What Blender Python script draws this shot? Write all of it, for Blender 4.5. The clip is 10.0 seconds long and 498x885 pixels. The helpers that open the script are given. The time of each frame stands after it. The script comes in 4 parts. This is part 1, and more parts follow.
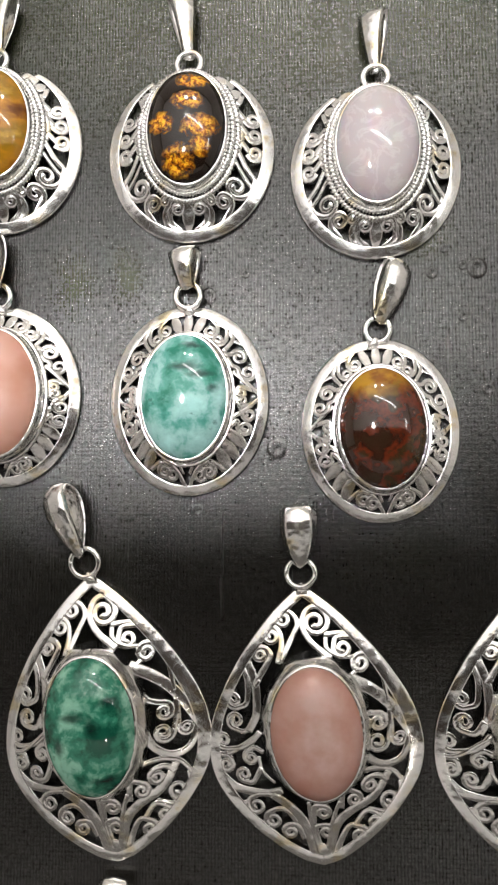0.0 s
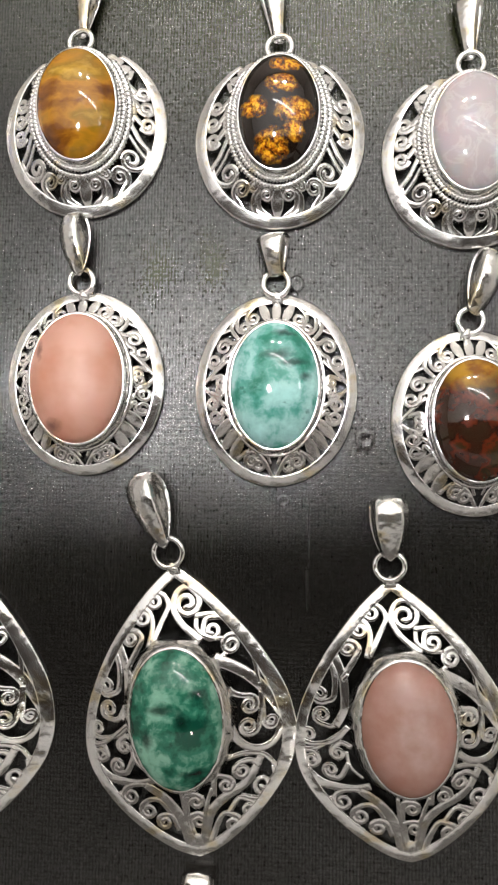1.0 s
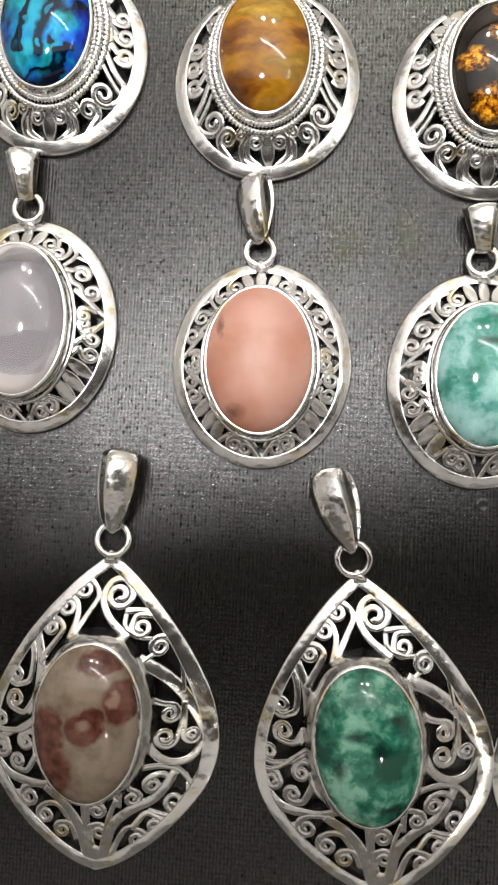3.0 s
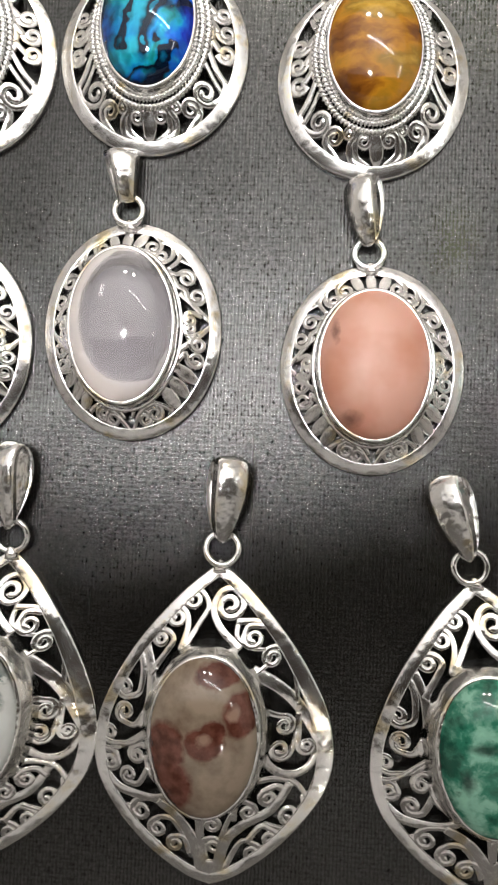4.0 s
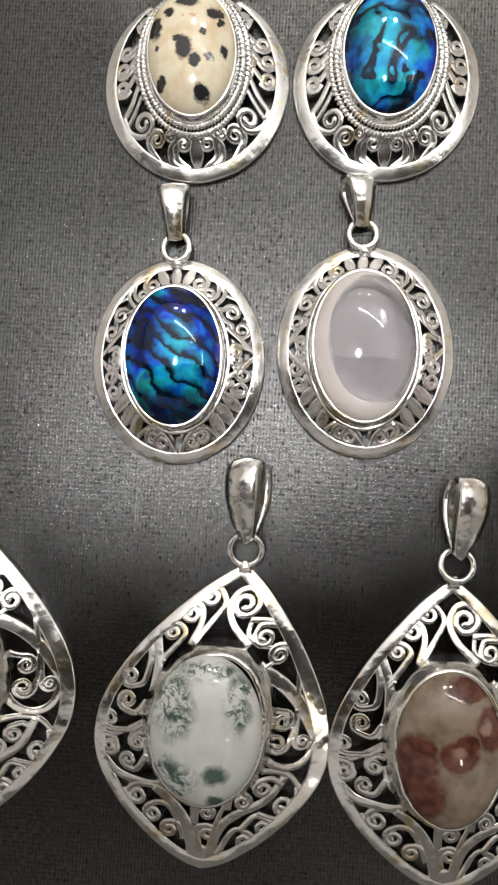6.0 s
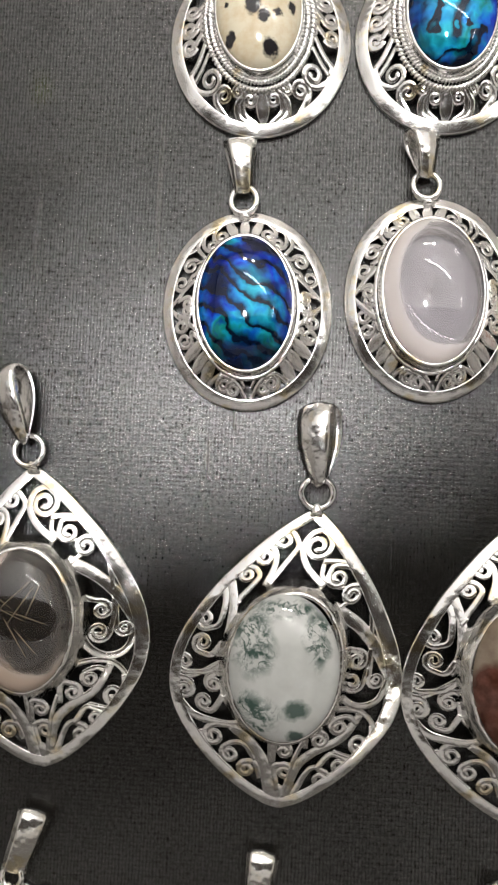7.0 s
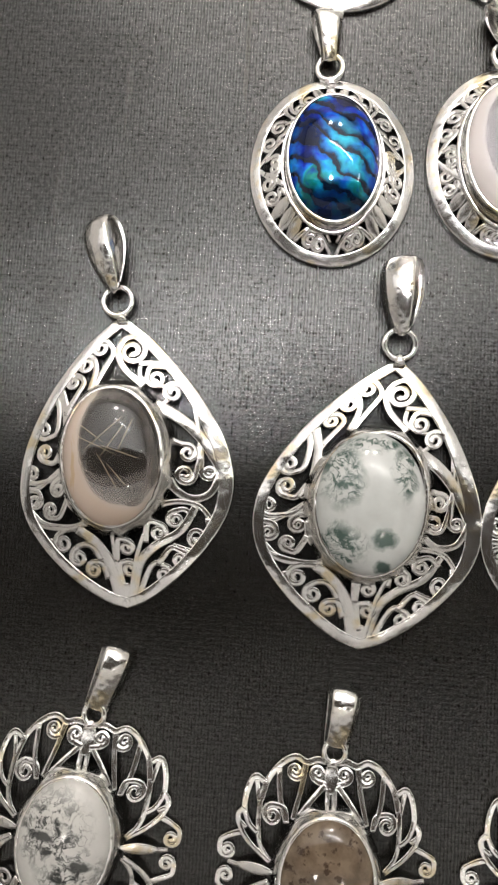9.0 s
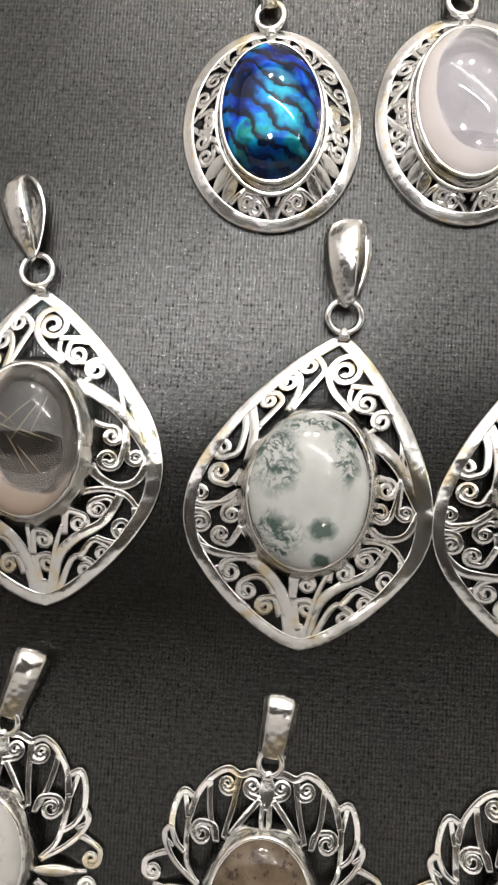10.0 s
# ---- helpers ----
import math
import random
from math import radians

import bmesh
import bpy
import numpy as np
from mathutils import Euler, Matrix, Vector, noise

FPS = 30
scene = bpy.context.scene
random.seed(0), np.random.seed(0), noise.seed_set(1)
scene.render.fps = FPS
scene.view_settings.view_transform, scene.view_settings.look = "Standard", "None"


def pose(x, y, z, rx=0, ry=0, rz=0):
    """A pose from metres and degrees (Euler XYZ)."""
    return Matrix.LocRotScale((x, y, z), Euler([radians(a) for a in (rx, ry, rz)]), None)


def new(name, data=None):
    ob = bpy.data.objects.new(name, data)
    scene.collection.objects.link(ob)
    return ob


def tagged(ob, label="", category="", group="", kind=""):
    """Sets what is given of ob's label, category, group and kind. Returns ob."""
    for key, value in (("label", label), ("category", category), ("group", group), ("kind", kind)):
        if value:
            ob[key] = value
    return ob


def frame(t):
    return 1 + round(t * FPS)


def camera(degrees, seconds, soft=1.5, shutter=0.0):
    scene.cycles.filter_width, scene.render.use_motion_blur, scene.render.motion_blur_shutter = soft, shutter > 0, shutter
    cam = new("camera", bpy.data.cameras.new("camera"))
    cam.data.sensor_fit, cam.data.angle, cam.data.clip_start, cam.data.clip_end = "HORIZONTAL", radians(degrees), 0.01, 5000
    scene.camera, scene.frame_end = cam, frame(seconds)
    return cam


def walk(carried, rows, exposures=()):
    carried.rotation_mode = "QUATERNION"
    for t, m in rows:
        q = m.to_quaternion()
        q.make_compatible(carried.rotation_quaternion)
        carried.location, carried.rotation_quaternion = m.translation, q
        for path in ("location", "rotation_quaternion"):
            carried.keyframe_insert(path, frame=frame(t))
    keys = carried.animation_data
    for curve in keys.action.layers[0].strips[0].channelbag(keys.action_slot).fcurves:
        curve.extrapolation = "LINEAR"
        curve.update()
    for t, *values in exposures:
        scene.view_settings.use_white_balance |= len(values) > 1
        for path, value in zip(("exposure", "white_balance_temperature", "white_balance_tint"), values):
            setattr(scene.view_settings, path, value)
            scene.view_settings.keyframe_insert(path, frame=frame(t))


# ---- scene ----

# ---- camera ----
cam = camera(38.5, 10.0, soft=2.3)
ROWS = [
    (0.0, -0.00000, -0.00000, 0.14342, 4.15, 4.96, -0.00),
    (0.5, -0.00830, -0.00137, 0.14156, 3.83, 4.76, 0.58),
    (1.0, -0.01810, -0.00149, 0.14256, 4.04, 4.67, 0.86),
    (1.5, -0.02668, 0.00017, 0.14253, 3.98, 4.57, 1.47),
    (2.0, -0.03730, -0.00132, 0.13751, 3.61, 4.52, 2.24),
    (2.2, -0.04202, -0.00196, 0.13330, 3.46, 4.48, 2.64),
    (3.3, -0.06220, -0.00048, 0.13005, 3.32, 4.42, 3.06),
    (3.5, -0.06868, -0.00013, 0.13052, 3.24, 4.37, 3.24),
    (4.0, -0.07528, 0.00067, 0.12931, 2.75, 4.22, 2.42),
    (4.5, -0.08392, -0.00041, 0.13052, 2.95, 4.03, 1.70),
    (5.0, -0.09601, -0.00192, 0.13228, 3.38, 3.88, 1.50),
    (5.5, -0.10820, -0.00495, 0.13219, 3.21, 3.71, 2.56),
    (6.0, -0.11970, 0.00075, 0.13564, 3.20, 3.49, 3.23),
    (7.3, -0.13861, -0.01781, 0.13864, 4.23, 2.45, 2.53),
    (7.5, -0.14210, -0.02109, 0.13892, 4.43, 2.28, 2.84),
    (8.0, -0.14970, -0.02846, 0.13951, 5.00, 2.29, 2.98),
    (8.5, -0.15378, -0.03715, 0.13909, 5.45, 2.26, 3.61),
    (9.0, -0.14982, -0.04710, 0.13972, 5.86, 2.19, 3.65),
    (9.5, -0.14573, -0.04881, 0.13530, 5.99, 2.15, 3.66),
    (10.0, -0.13793, -0.04802, 0.12692, 5.71, 2.15, 3.54),
]
walk(cam, [(t, pose(x, y, z, a, b, c)) for t, x, y, z, a, b, c in ROWS], [(0.0, 0.36), (4.0, 0.28), (6.2, 0.16), (7.5, 0.30), (8.5, 0.50), (10.0, 0.54)])

# ---- world and exposure ----
world = bpy.data.worlds.new("world")
world.use_nodes = True
world.node_tree.nodes["Background"].inputs[0].default_value = (0.5, 0.5, 0.5, 1)
world.node_tree.nodes["Background"].inputs[1].default_value = 0.05
scene.world = world
scene.view_settings.exposure = 0.0
PANEL, DOWNLIGHT, SPOT, TUBE, DIM = 1.0, 150.0, 780.0, 34.0, 0.15
CEILING_Z = 2.4


# ---- materials ----
class Mat:
    """A node material with small helpers; coordinates are the object's own, in millimetres."""

    def __init__(self, name, **values):
        self.mat = bpy.data.materials.new(name)
        self.mat.use_nodes = True
        self.nodes, self.links = self.mat.node_tree.nodes, self.mat.node_tree.links
        self.bsdf = self.nodes["Principled BSDF"]
        tex = self.nodes.new("ShaderNodeTexCoord")
        self.co = self.vec("MULTIPLY", tex.outputs["Object"], (1000, 1000, 1000))
        for key, value in values.items():
            self.put(key.replace("_", " "), value)

    def put(self, socket, value):
        self.wire(value, self.bsdf.inputs[socket])

    def wire(self, value, socket):
        if isinstance(value, bpy.types.NodeSocket):
            self.links.new(value, socket)
        elif isinstance(value, tuple) and len(value) == 3 and socket.type == "RGBA":
            socket.default_value = (*value, 1)
        else:
            socket.default_value = value

    def vec(self, op, a, b):
        n = self.nodes.new("ShaderNodeVectorMath")
        n.operation = op
        self.wire(a, n.inputs[0])
        self.wire(b, n.inputs[1])
        return n.outputs["Value" if op in ("LENGTH", "DOT_PRODUCT") else "Vector"]

    def math(self, op, a, b=0.0, c=0.0):
        n = self.nodes.new("ShaderNodeMath")
        n.operation = op
        for value, socket in zip((a, b, c), n.inputs):
            self.wire(value, socket)
        return n.outputs[0]

    def noise(self, scale, detail=3.0, rough=0.55, co=None, color=False, distort=0.0):
        n = self.nodes.new("ShaderNodeTexNoise")
        self.wire(self.co if co is None else co, n.inputs["Vector"])
        for key, value in (("Scale", scale), ("Detail", detail), ("Roughness", rough), ("Distortion", distort)):
            n.inputs[key].default_value = value
        return n.outputs["Color" if color else "Fac"]

    def stretch(self, sx, sy, sz, co=None):
        return self.vec("MULTIPLY", self.co if co is None else co, (sx, sy, sz))

    def shift(self, sx, sy, sz=0.0):
        return self.vec("ADD", self.co, (sx, sy, sz))

    def warped(self, scale, amount, detail=2.0):
        n = self.vec("SUBTRACT", self.noise(scale, detail, color=True), (0.5, 0.5, 0.5))
        return self.vec("ADD", self.co, self.vec("MULTIPLY", n, (amount, amount, amount)))

    def wave(self, scale, distort, co=None, axis="X", detail=2.0):
        n = self.nodes.new("ShaderNodeTexWave")
        n.bands_direction = axis
        self.wire(self.co if co is None else co, n.inputs["Vector"])
        for key, value in (("Scale", scale), ("Distortion", distort), ("Detail", detail)):
            n.inputs[key].default_value = value
        return n.outputs["Fac"]

    def ramp(self, fac, *stops):
        n = self.nodes.new("ShaderNodeValToRGB")
        self.wire(fac, n.inputs[0])
        e = n.color_ramp.elements
        while len(e) < len(stops):
            e.new(0.5)
        for el, (at, c) in zip(e, stops):
            el.position = at
            el.color = (c, c, c, 1) if isinstance(c, (int, float)) else (*c, 1)
        return n.outputs[0]

    def mix(self, fac, a, b):
        n = self.nodes.new("ShaderNodeMix")
        n.data_type = "RGBA"
        self.wire(fac, n.inputs["Factor"])
        self.wire(a, n.inputs[6])
        self.wire(b, n.inputs[7])
        return n.outputs[2]

    def blobs(self, places, co, edge=0.25):
        """A mask that is 1 inside rounded patches (x, y, rx, ry) of the stone, in millimetres."""
        out = None
        for x, y, rx, ry in places:
            d = self.vec("MULTIPLY", self.vec("SUBTRACT", co, (x, y, 0)), (1 / rx, 1 / ry, 0))
            m = self.math("SUBTRACT", 1 + edge, self.vec("LENGTH", d, (0, 0, 0)))
            m = self.nodes_clamp(self.math("DIVIDE", m, 2 * edge))
            out = m if out is None else self.math("MAXIMUM", out, m)
        return out

    def nodes_clamp(self, a):
        n = self.nodes.new("ShaderNodeClamp")
        self.wire(a, n.inputs[0])
        return n.outputs[0]

    def bump(self, height, strength=0.3, distance=0.0001):
        n = self.nodes.new("ShaderNodeBump")
        n.inputs["Strength"].default_value, n.inputs["Distance"].default_value = strength, distance
        self.wire(height, n.inputs["Height"])
        self.put("Normal", n.outputs[0])


def make_silver(name, rough, tarnish, dents):
    m = Mat(name, Metallic=1.0)
    big, fine = m.noise(0.16, 3), m.noise(1.7, 4, 0.65)
    base = m.ramp(big, (0.3, (0.80, 0.79, 0.77)), (0.52, (0.91, 0.90, 0.885)), (0.62, (0.89, 0.875, 0.835)), (0.78, tarnish))
    gold = m.ramp(m.noise(0.13, 3, 0.6, m.shift(31.0, 17.0)), (0.57, 0.0), (0.64, 0.7))
    base = m.mix(gold, base, (0.74, 0.62, 0.36))
    m.put("Base Color", m.mix(m.ramp(fine, (0.62, 0.0), (0.9, 0.16)), base, (0.45, 0.42, 0.37)))
    m.put("Roughness", m.math("MULTIPLY_ADD", m.noise(0.35, 2), 0.22, rough - 0.11))
    scratch = m.noise(2.2, 3, 0.6, m.stretch(1.0, 0.25, 1.0))
    m.bump(m.math("ADD", m.math("ADD", m.math("MULTIPLY", m.noise(0.5, 1), dents), m.math("MULTIPLY", m.noise(0.15, 1), 4.0)), m.math("MULTIPLY", scratch, 0.16)), 0.55, 0.00022)
    return m.mat


def stone_mat(name, rough=0.06, **values):
    return Mat(name, Roughness=rough, IOR=1.56, **values)


silver = make_silver("silver", 0.19, (0.82, 0.70, 0.46), 0.8)
bright_silver = make_silver("bright silver", 0.20, (0.86, 0.78, 0.62), 2.0)


def board_mat():
    m = Mat("embossed leatherette", IOR=1.42, Coat_Weight=0.2, Coat_IOR=1.5)
    patches = m.noise(0.03, 3)
    wear = m.noise(0.09, 4, 0.6)
    base = m.ramp(wear, (0.3, (0.0060, 0.0053, 0.0045)), (0.7, (0.0102, 0.0092, 0.0078)))
    green = m.math("MULTIPLY", m.ramp(patches, (0.60, 0.0), (0.74, 1.0)), 0.07)
    stains = m.blobs([(-49.5, 44.5, 4.0, 6.0), (-38.5, 45.3, 3.0, 5.0), (-187.0, 67.5, 2.0, 3.0), (22.0, 52.0, 6.0, 4.0)], m.vec("ADD", m.warped(0.12, 6.0, 3), (-90, 0, 0)), 0.7)
    olive = m.blobs([(-5.0, 104.0, 70.0, 26.0)], m.vec("ADD", m.warped(0.03, 30.0, 3), (-90, 0, 0)), 0.6)
    green = m.math("MAXIMUM", green, m.math("MAXIMUM", m.math("MULTIPLY", stains, 0.4), m.math("MULTIPLY", olive, 0.42)))
    m.put("Base Color", m.mix(green, base, (0.032, 0.040, 0.012)))
    # woven face: upright ribs 0.65 mm apart, broken by short pits, with faint cross threads
    warp = m.warped(0.5, 0.35, 3)
    ribs = m.wave(0.483, 0.9, warp, "X", 2.0)
    threads = m.wave(0.36, 1.2, warp, "Y", 2.0)
    pits = m.noise(1.5, 2.0, 0.55, m.stretch(1.0, 0.55, 1.0))
    grain = m.noise(2.8, 3, 0.65)
    blend = m.ramp(m.noise(0.05, 2), (0.4, 0.35), (0.6, 0.8))
    weave = m.math("ADD", m.math("MULTIPLY", ribs, m.math("MULTIPLY", blend, 0.45)), m.math("MULTIPLY", threads, 0.12))
    height = m.math("ADD", weave, m.math("ADD", m.math("MULTIPLY", pits, 0.95), m.math("MULTIPLY", grain, 0.9)))
    gloss = m.noise(0.05, 2, 0.5)
    scuff = m.ramp(m.noise(0.35, 3, 0.6, m.stretch(1.0, 0.06, 1.0, m.shift(13.0, 40.0))), (0.66, 0.0), (0.72, 0.12))
    m.put("Roughness", m.math("ADD", m.math("MULTIPLY_ADD", gloss, 0.10, 0.15), scuff))
    m.put("Coat Roughness", m.math("MULTIPLY_ADD", gloss, 0.08, 0.12))
    m.put("Specular IOR Level", m.ramp(m.math("MULTIPLY", height, 0.5), (0.39, 0.17), (0.74, 0.92)))
    m.bump(height, 0.42, 0.00016)
    m.links.new(m.bsdf.inputs["Normal"].links[0].from_socket, m.bsdf.inputs["Coat Normal"])
    return m.mat


board_material = board_mat()


def plain(name, color, rough, scale=0.02):
    m = Mat(name, Roughness=rough)
    n = m.noise(scale, 4)
    m.put("Base Color", m.ramp(n, (0.3, tuple(c * 0.82 for c in color)), (0.7, color)))
    return m.mat


def lamp_mat(name, color, strength):
    m = Mat(name, Base_Color=(0.8, 0.8, 0.8), Emission_Color=color, Emission_Strength=strength)
    return m.mat


# stones
def amber():
    m = stone_mat("black amber")
    co = m.warped(0.5, 2.6, 4)
    clump = m.blobs([(1.5, 8.4, 2.8, 1.5), (-4.6, -0.6, 2.2, 1.7), (3.2, -1.4, 2.9, 2.0), (-1.2, -8.0, 2.6, 2.6), (3.2, -5.2, 1.5, 1.8), (0.6, 4.0, 2.6, 1.6)], co, 0.35)
    flake = m.ramp(m.noise(0.85, 5, 0.75), (0.40, 0.12), (0.54, 1.0))
    glow = m.ramp(m.noise(1.1, 4, 0.7), (0.38, (0.10, 0.022, 0.002)), (0.48, (0.42, 0.13, 0.006)), (0.58, (0.85, 0.42, 0.02)))
    m.put("Base Color", m.mix(m.math("MULTIPLY", clump, flake), (0.010, 0.006, 0.004), glow))
    return m.mat


def rose_quartz():
    m = stone_mat("rose quartz", Transmission_Weight=0.25, Subsurface_Weight=0.3, Subsurface_Scale=0.004)
    veins = m.ramp(m.noise(0.2, 5, 0.6, distort=0.7), (0.44, 0.0), (0.50, 1.0), (0.56, 0.0))
    m.put("Base Color", m.mix(m.math("MULTIPLY", veins, 0.25), (0.50, 0.45, 0.47), (0.78, 0.75, 0.76)))
    return m.mat


def golden_eye():
    m = stone_mat("golden brown pietersite")
    co = m.stretch(0.5, 1.4, 1.0, m.warped(0.2, 4.0, 4))
    n = m.noise(0.11, 4, 0.5, co)
    m.put("Base Color", m.ramp(n, (0.32, (0.06, 0.016, 0.004)), (0.44, (0.17, 0.06, 0.007)), (0.52, (0.34, 0.15, 0.010)), (0.60, (0.22, 0.12, 0.010)), (0.70, (0.46, 0.27, 0.035))))
    return m.mat


def abalone(name, seed, striped):
    m = stone_mat(name, 0.05)
    co = m.vec("ADD", m.warped(0.14, 7.0, 3), (seed * 7.0, seed * 3.0, 0))
    if striped:
        field = m.math("ADD", m.vec("DOT_PRODUCT", co, (0.085, 0.12, 0.0)), m.math("MULTIPLY", m.noise(0.12, 4, 0.55, co), 0.9))
    else:
        field = m.math("MULTIPLY", m.noise(0.075, 2.5, 0.5, co, distort=0.8), 2.6)
    folds = m.math("FRACT", m.math("MULTIPLY", field, 2.2))
    dark = m.ramp(folds, (0.0, 0.0), (0.18, 0.04), (0.42, 0.6), (0.72, 1.0), (0.95, 0.6), (1.0, 0.0))
    tint = m.noise(0.15, 3, 0.55, co)
    hue = m.ramp(tint, (0.33, (0.004, 0.008, 0.16)), (0.45, (0.004, 0.035, 0.50)), (0.54, (0.004, 0.16, 0.72)), (0.62, (0.008, 0.36, 0.62)), (0.69, (0.008, 0.26, 0.22)), (0.76, (0.003, 0.05, 0.36)))
    cloud = m.ramp(m.noise(0.11, 3, 0.55, m.shift(seed * 5.0, -seed * 2.0)), (0.46, 0.02), (0.58, 1.0))
    spark = m.blobs([(1.0, 1.0, 2.6, 4.2), (3.4, -4.0, 1.6, 2.2)] if striped else [(-1.0, 1.0, 5.0, 6.5), (-2.5, -7.0, 3.5, 3.0)], m.warped(0.3, 4.5, 3), 0.6)
    if striped:
        shade = m.blobs([(0.5, -10.5, 8.0, 3.4), (-5.0, 3.0, 2.4, 4.0), (4.5, 9.5, 5.0, 1.6)], m.warped(0.25, 4.0, 3), 0.5)
        cloud = m.math("MULTIPLY", m.math("MAXIMUM", cloud, 0.55), m.math("SUBTRACT", 1.0, m.math("MULTIPLY", shade, 0.9)))
    hue = m.mix(m.math("MULTIPLY", spark, 0.8), hue, (0.02, 0.50, 0.62))
    cloud = m.math("MAXIMUM", cloud, m.math("MULTIPLY", spark, 0.9))
    m.put("Base Color", m.mix(m.math("MULTIPLY", dark, cloud), (0.002, 0.005, 0.018), hue))
    m.put("Metallic", 0.3)
    return m.mat


def dalmatian():
    m = stone_mat("dalmatian jasper", 0.1)
    co = m.warped(0.9, 1.8, 3)
    spots = m.blobs([(-1.0, -1.2, 1.5, 2.2), (0.9, -3.6, 1.1, 1.2), (-0.2, 8.2, 2.2, 1.4), (4.8, 5.4, 1.5, 1.2), (-3.6, 6.2, 0.9, 1.1), (2.6, 1.6, 0.7, 0.6), (-6.4, 3.6, 1.3, 2.4), (3.6, -3.0, 0.9, 1.0), (-5.6, -6.8, 0.9, 1.3), (1.9, -9.2, 1.5, 1.6), (-6.0, -0.6, 0.5, 0.5), (6.3, -1.8, 0.8, 1.2), (5.8, 3.6, 0.6, 0.9), (-2.2, 0.6, 0.8, 0.6)], co, 0.18)
    ground = m.ramp(m.noise(0.3, 4), (0.35, (0.50, 0.40, 0.26)), (0.6, (0.58, 0.53, 0.40)))
    rust = m.ramp(m.noise(0.42, 3, 0.6, m.shift(9, 4)), (0.66, 0.0), (0.74, 0.7))
    m.put("Base Color", m.mix(spots, m.mix(rust, ground, (0.42, 0.17, 0.07)), (0.018, 0.016, 0.018)))
    return m.mat


def red_jasper():
    m = stone_mat("red and green jasper")
    n = m.noise(0.17, 4, 0.6, m.warped(0.25, 3.0, 3))
    top = m.blobs([(-1.0, 9.5, 6.5, 3.0)], m.warped(0.3, 4.0, 3), 0.5)
    base = m.ramp(n, (0.34, (0.022, 0.016, 0.008)), (0.46, (0.030, 0.009, 0.005)), (0.54, (0.095, 0.017, 0.006)), (0.60, (0.026, 0.018, 0.008)), (0.70, (0.06, 0.030, 0.009)))
    m.put("Base Color", m.mix(m.math("MULTIPLY", top, 0.8), base, m.ramp(m.noise(0.3, 3), (0.4, (0.20, 0.075, 0.006)), (0.6, (0.36, 0.19, 0.012)))))
    return m.mat


def teal(name, light, mid, deep, dark, seed, marks):
    m = stone_mat(name)
    co = m.vec("ADD", m.warped(0.3, 2.5, 4), (seed * 11.0, seed * 4.0, 0))
    n = m.noise(0.17, 4, 0.58, co)
    base = m.ramp(n, (0.36, deep), (0.47, mid), (0.57, light), (0.70, tuple(min(0.8, c * 1.3) for c in light)))
    streak = m.ramp(m.noise(0.26, 4, 0.6, m.stretch(1.0, 1.5, 1.0, m.shift(seed * 6.0, 5.0))), (0.64, 0.0), (0.74, 0.7))
    vein = m.math("MULTIPLY", m.blobs(marks, m.warped(0.35, 2.6, 4), 0.6), 0.85)
    m.put("Base Color", m.mix(m.math("MAXIMUM", streak, vein), base, dark))
    return m.mat


def salmon():
    m = stone_mat("salmon pink stone", 0.46, Subsurface_Weight=0.15, Subsurface_Scale=0.003)
    base = m.ramp(m.noise(0.1, 3), (0.35, (0.38, 0.165, 0.105)), (0.6, (0.45, 0.24, 0.185)))
    stain = m.blobs([(-4.2, -9.4, 1.4, 1.1), (-6.6, 5.6, 0.5, 1.6)], m.warped(0.8, 1.6, 3), 0.7)
    m.put("Base Color", m.mix(m.math("MULTIPLY", stain, 0.75), base, (0.07, 0.022, 0.012)))
    return m.mat


def dusty_pink():
    m = stone_mat("dusty pink moonstone", 0.26, Subsurface_Weight=0.2, Subsurface_Scale=0.003)
    # browner rim round the pale core puts the stone's translucency into its colour
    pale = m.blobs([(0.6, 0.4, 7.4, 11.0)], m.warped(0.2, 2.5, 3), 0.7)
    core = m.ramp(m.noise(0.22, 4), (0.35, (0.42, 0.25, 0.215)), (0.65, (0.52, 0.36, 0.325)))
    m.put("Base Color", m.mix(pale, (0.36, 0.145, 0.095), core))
    return m.mat


def clear(name, tint, rim, centre, needles, pale_fill, edge):
    """Clear quartz; the bright ring refracted at its girdle is put into the colour."""
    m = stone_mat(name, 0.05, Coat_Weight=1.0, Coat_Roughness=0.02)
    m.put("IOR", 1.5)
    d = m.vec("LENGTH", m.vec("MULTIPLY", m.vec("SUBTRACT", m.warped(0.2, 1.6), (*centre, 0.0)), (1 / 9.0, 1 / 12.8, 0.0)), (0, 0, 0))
    ring_noise = m.noise(0.18, 3)
    # paler, less clear rim paints the light refracted off the bezel wall
    m.put("Transmission Weight", m.ramp(m.math("MULTIPLY_ADD", ring_noise, 0.16, d), (0.76, 1.0 - pale_fill), (0.94, 0.95 - pale_fill), (1.10, edge), (1.3, edge - 0.1)))
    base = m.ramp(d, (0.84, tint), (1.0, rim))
    if needles:
        lines = m.noise(0.5, 3, 0.6, m.stretch(1.6, 0.16, 1.0, m.warped(0.1, 3.0)))
        base = m.mix(m.ramp(lines, (0.62, 0.0), (0.68, 0.5)), base, (0.75, 0.50, 0.20))
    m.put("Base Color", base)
    return m.mat


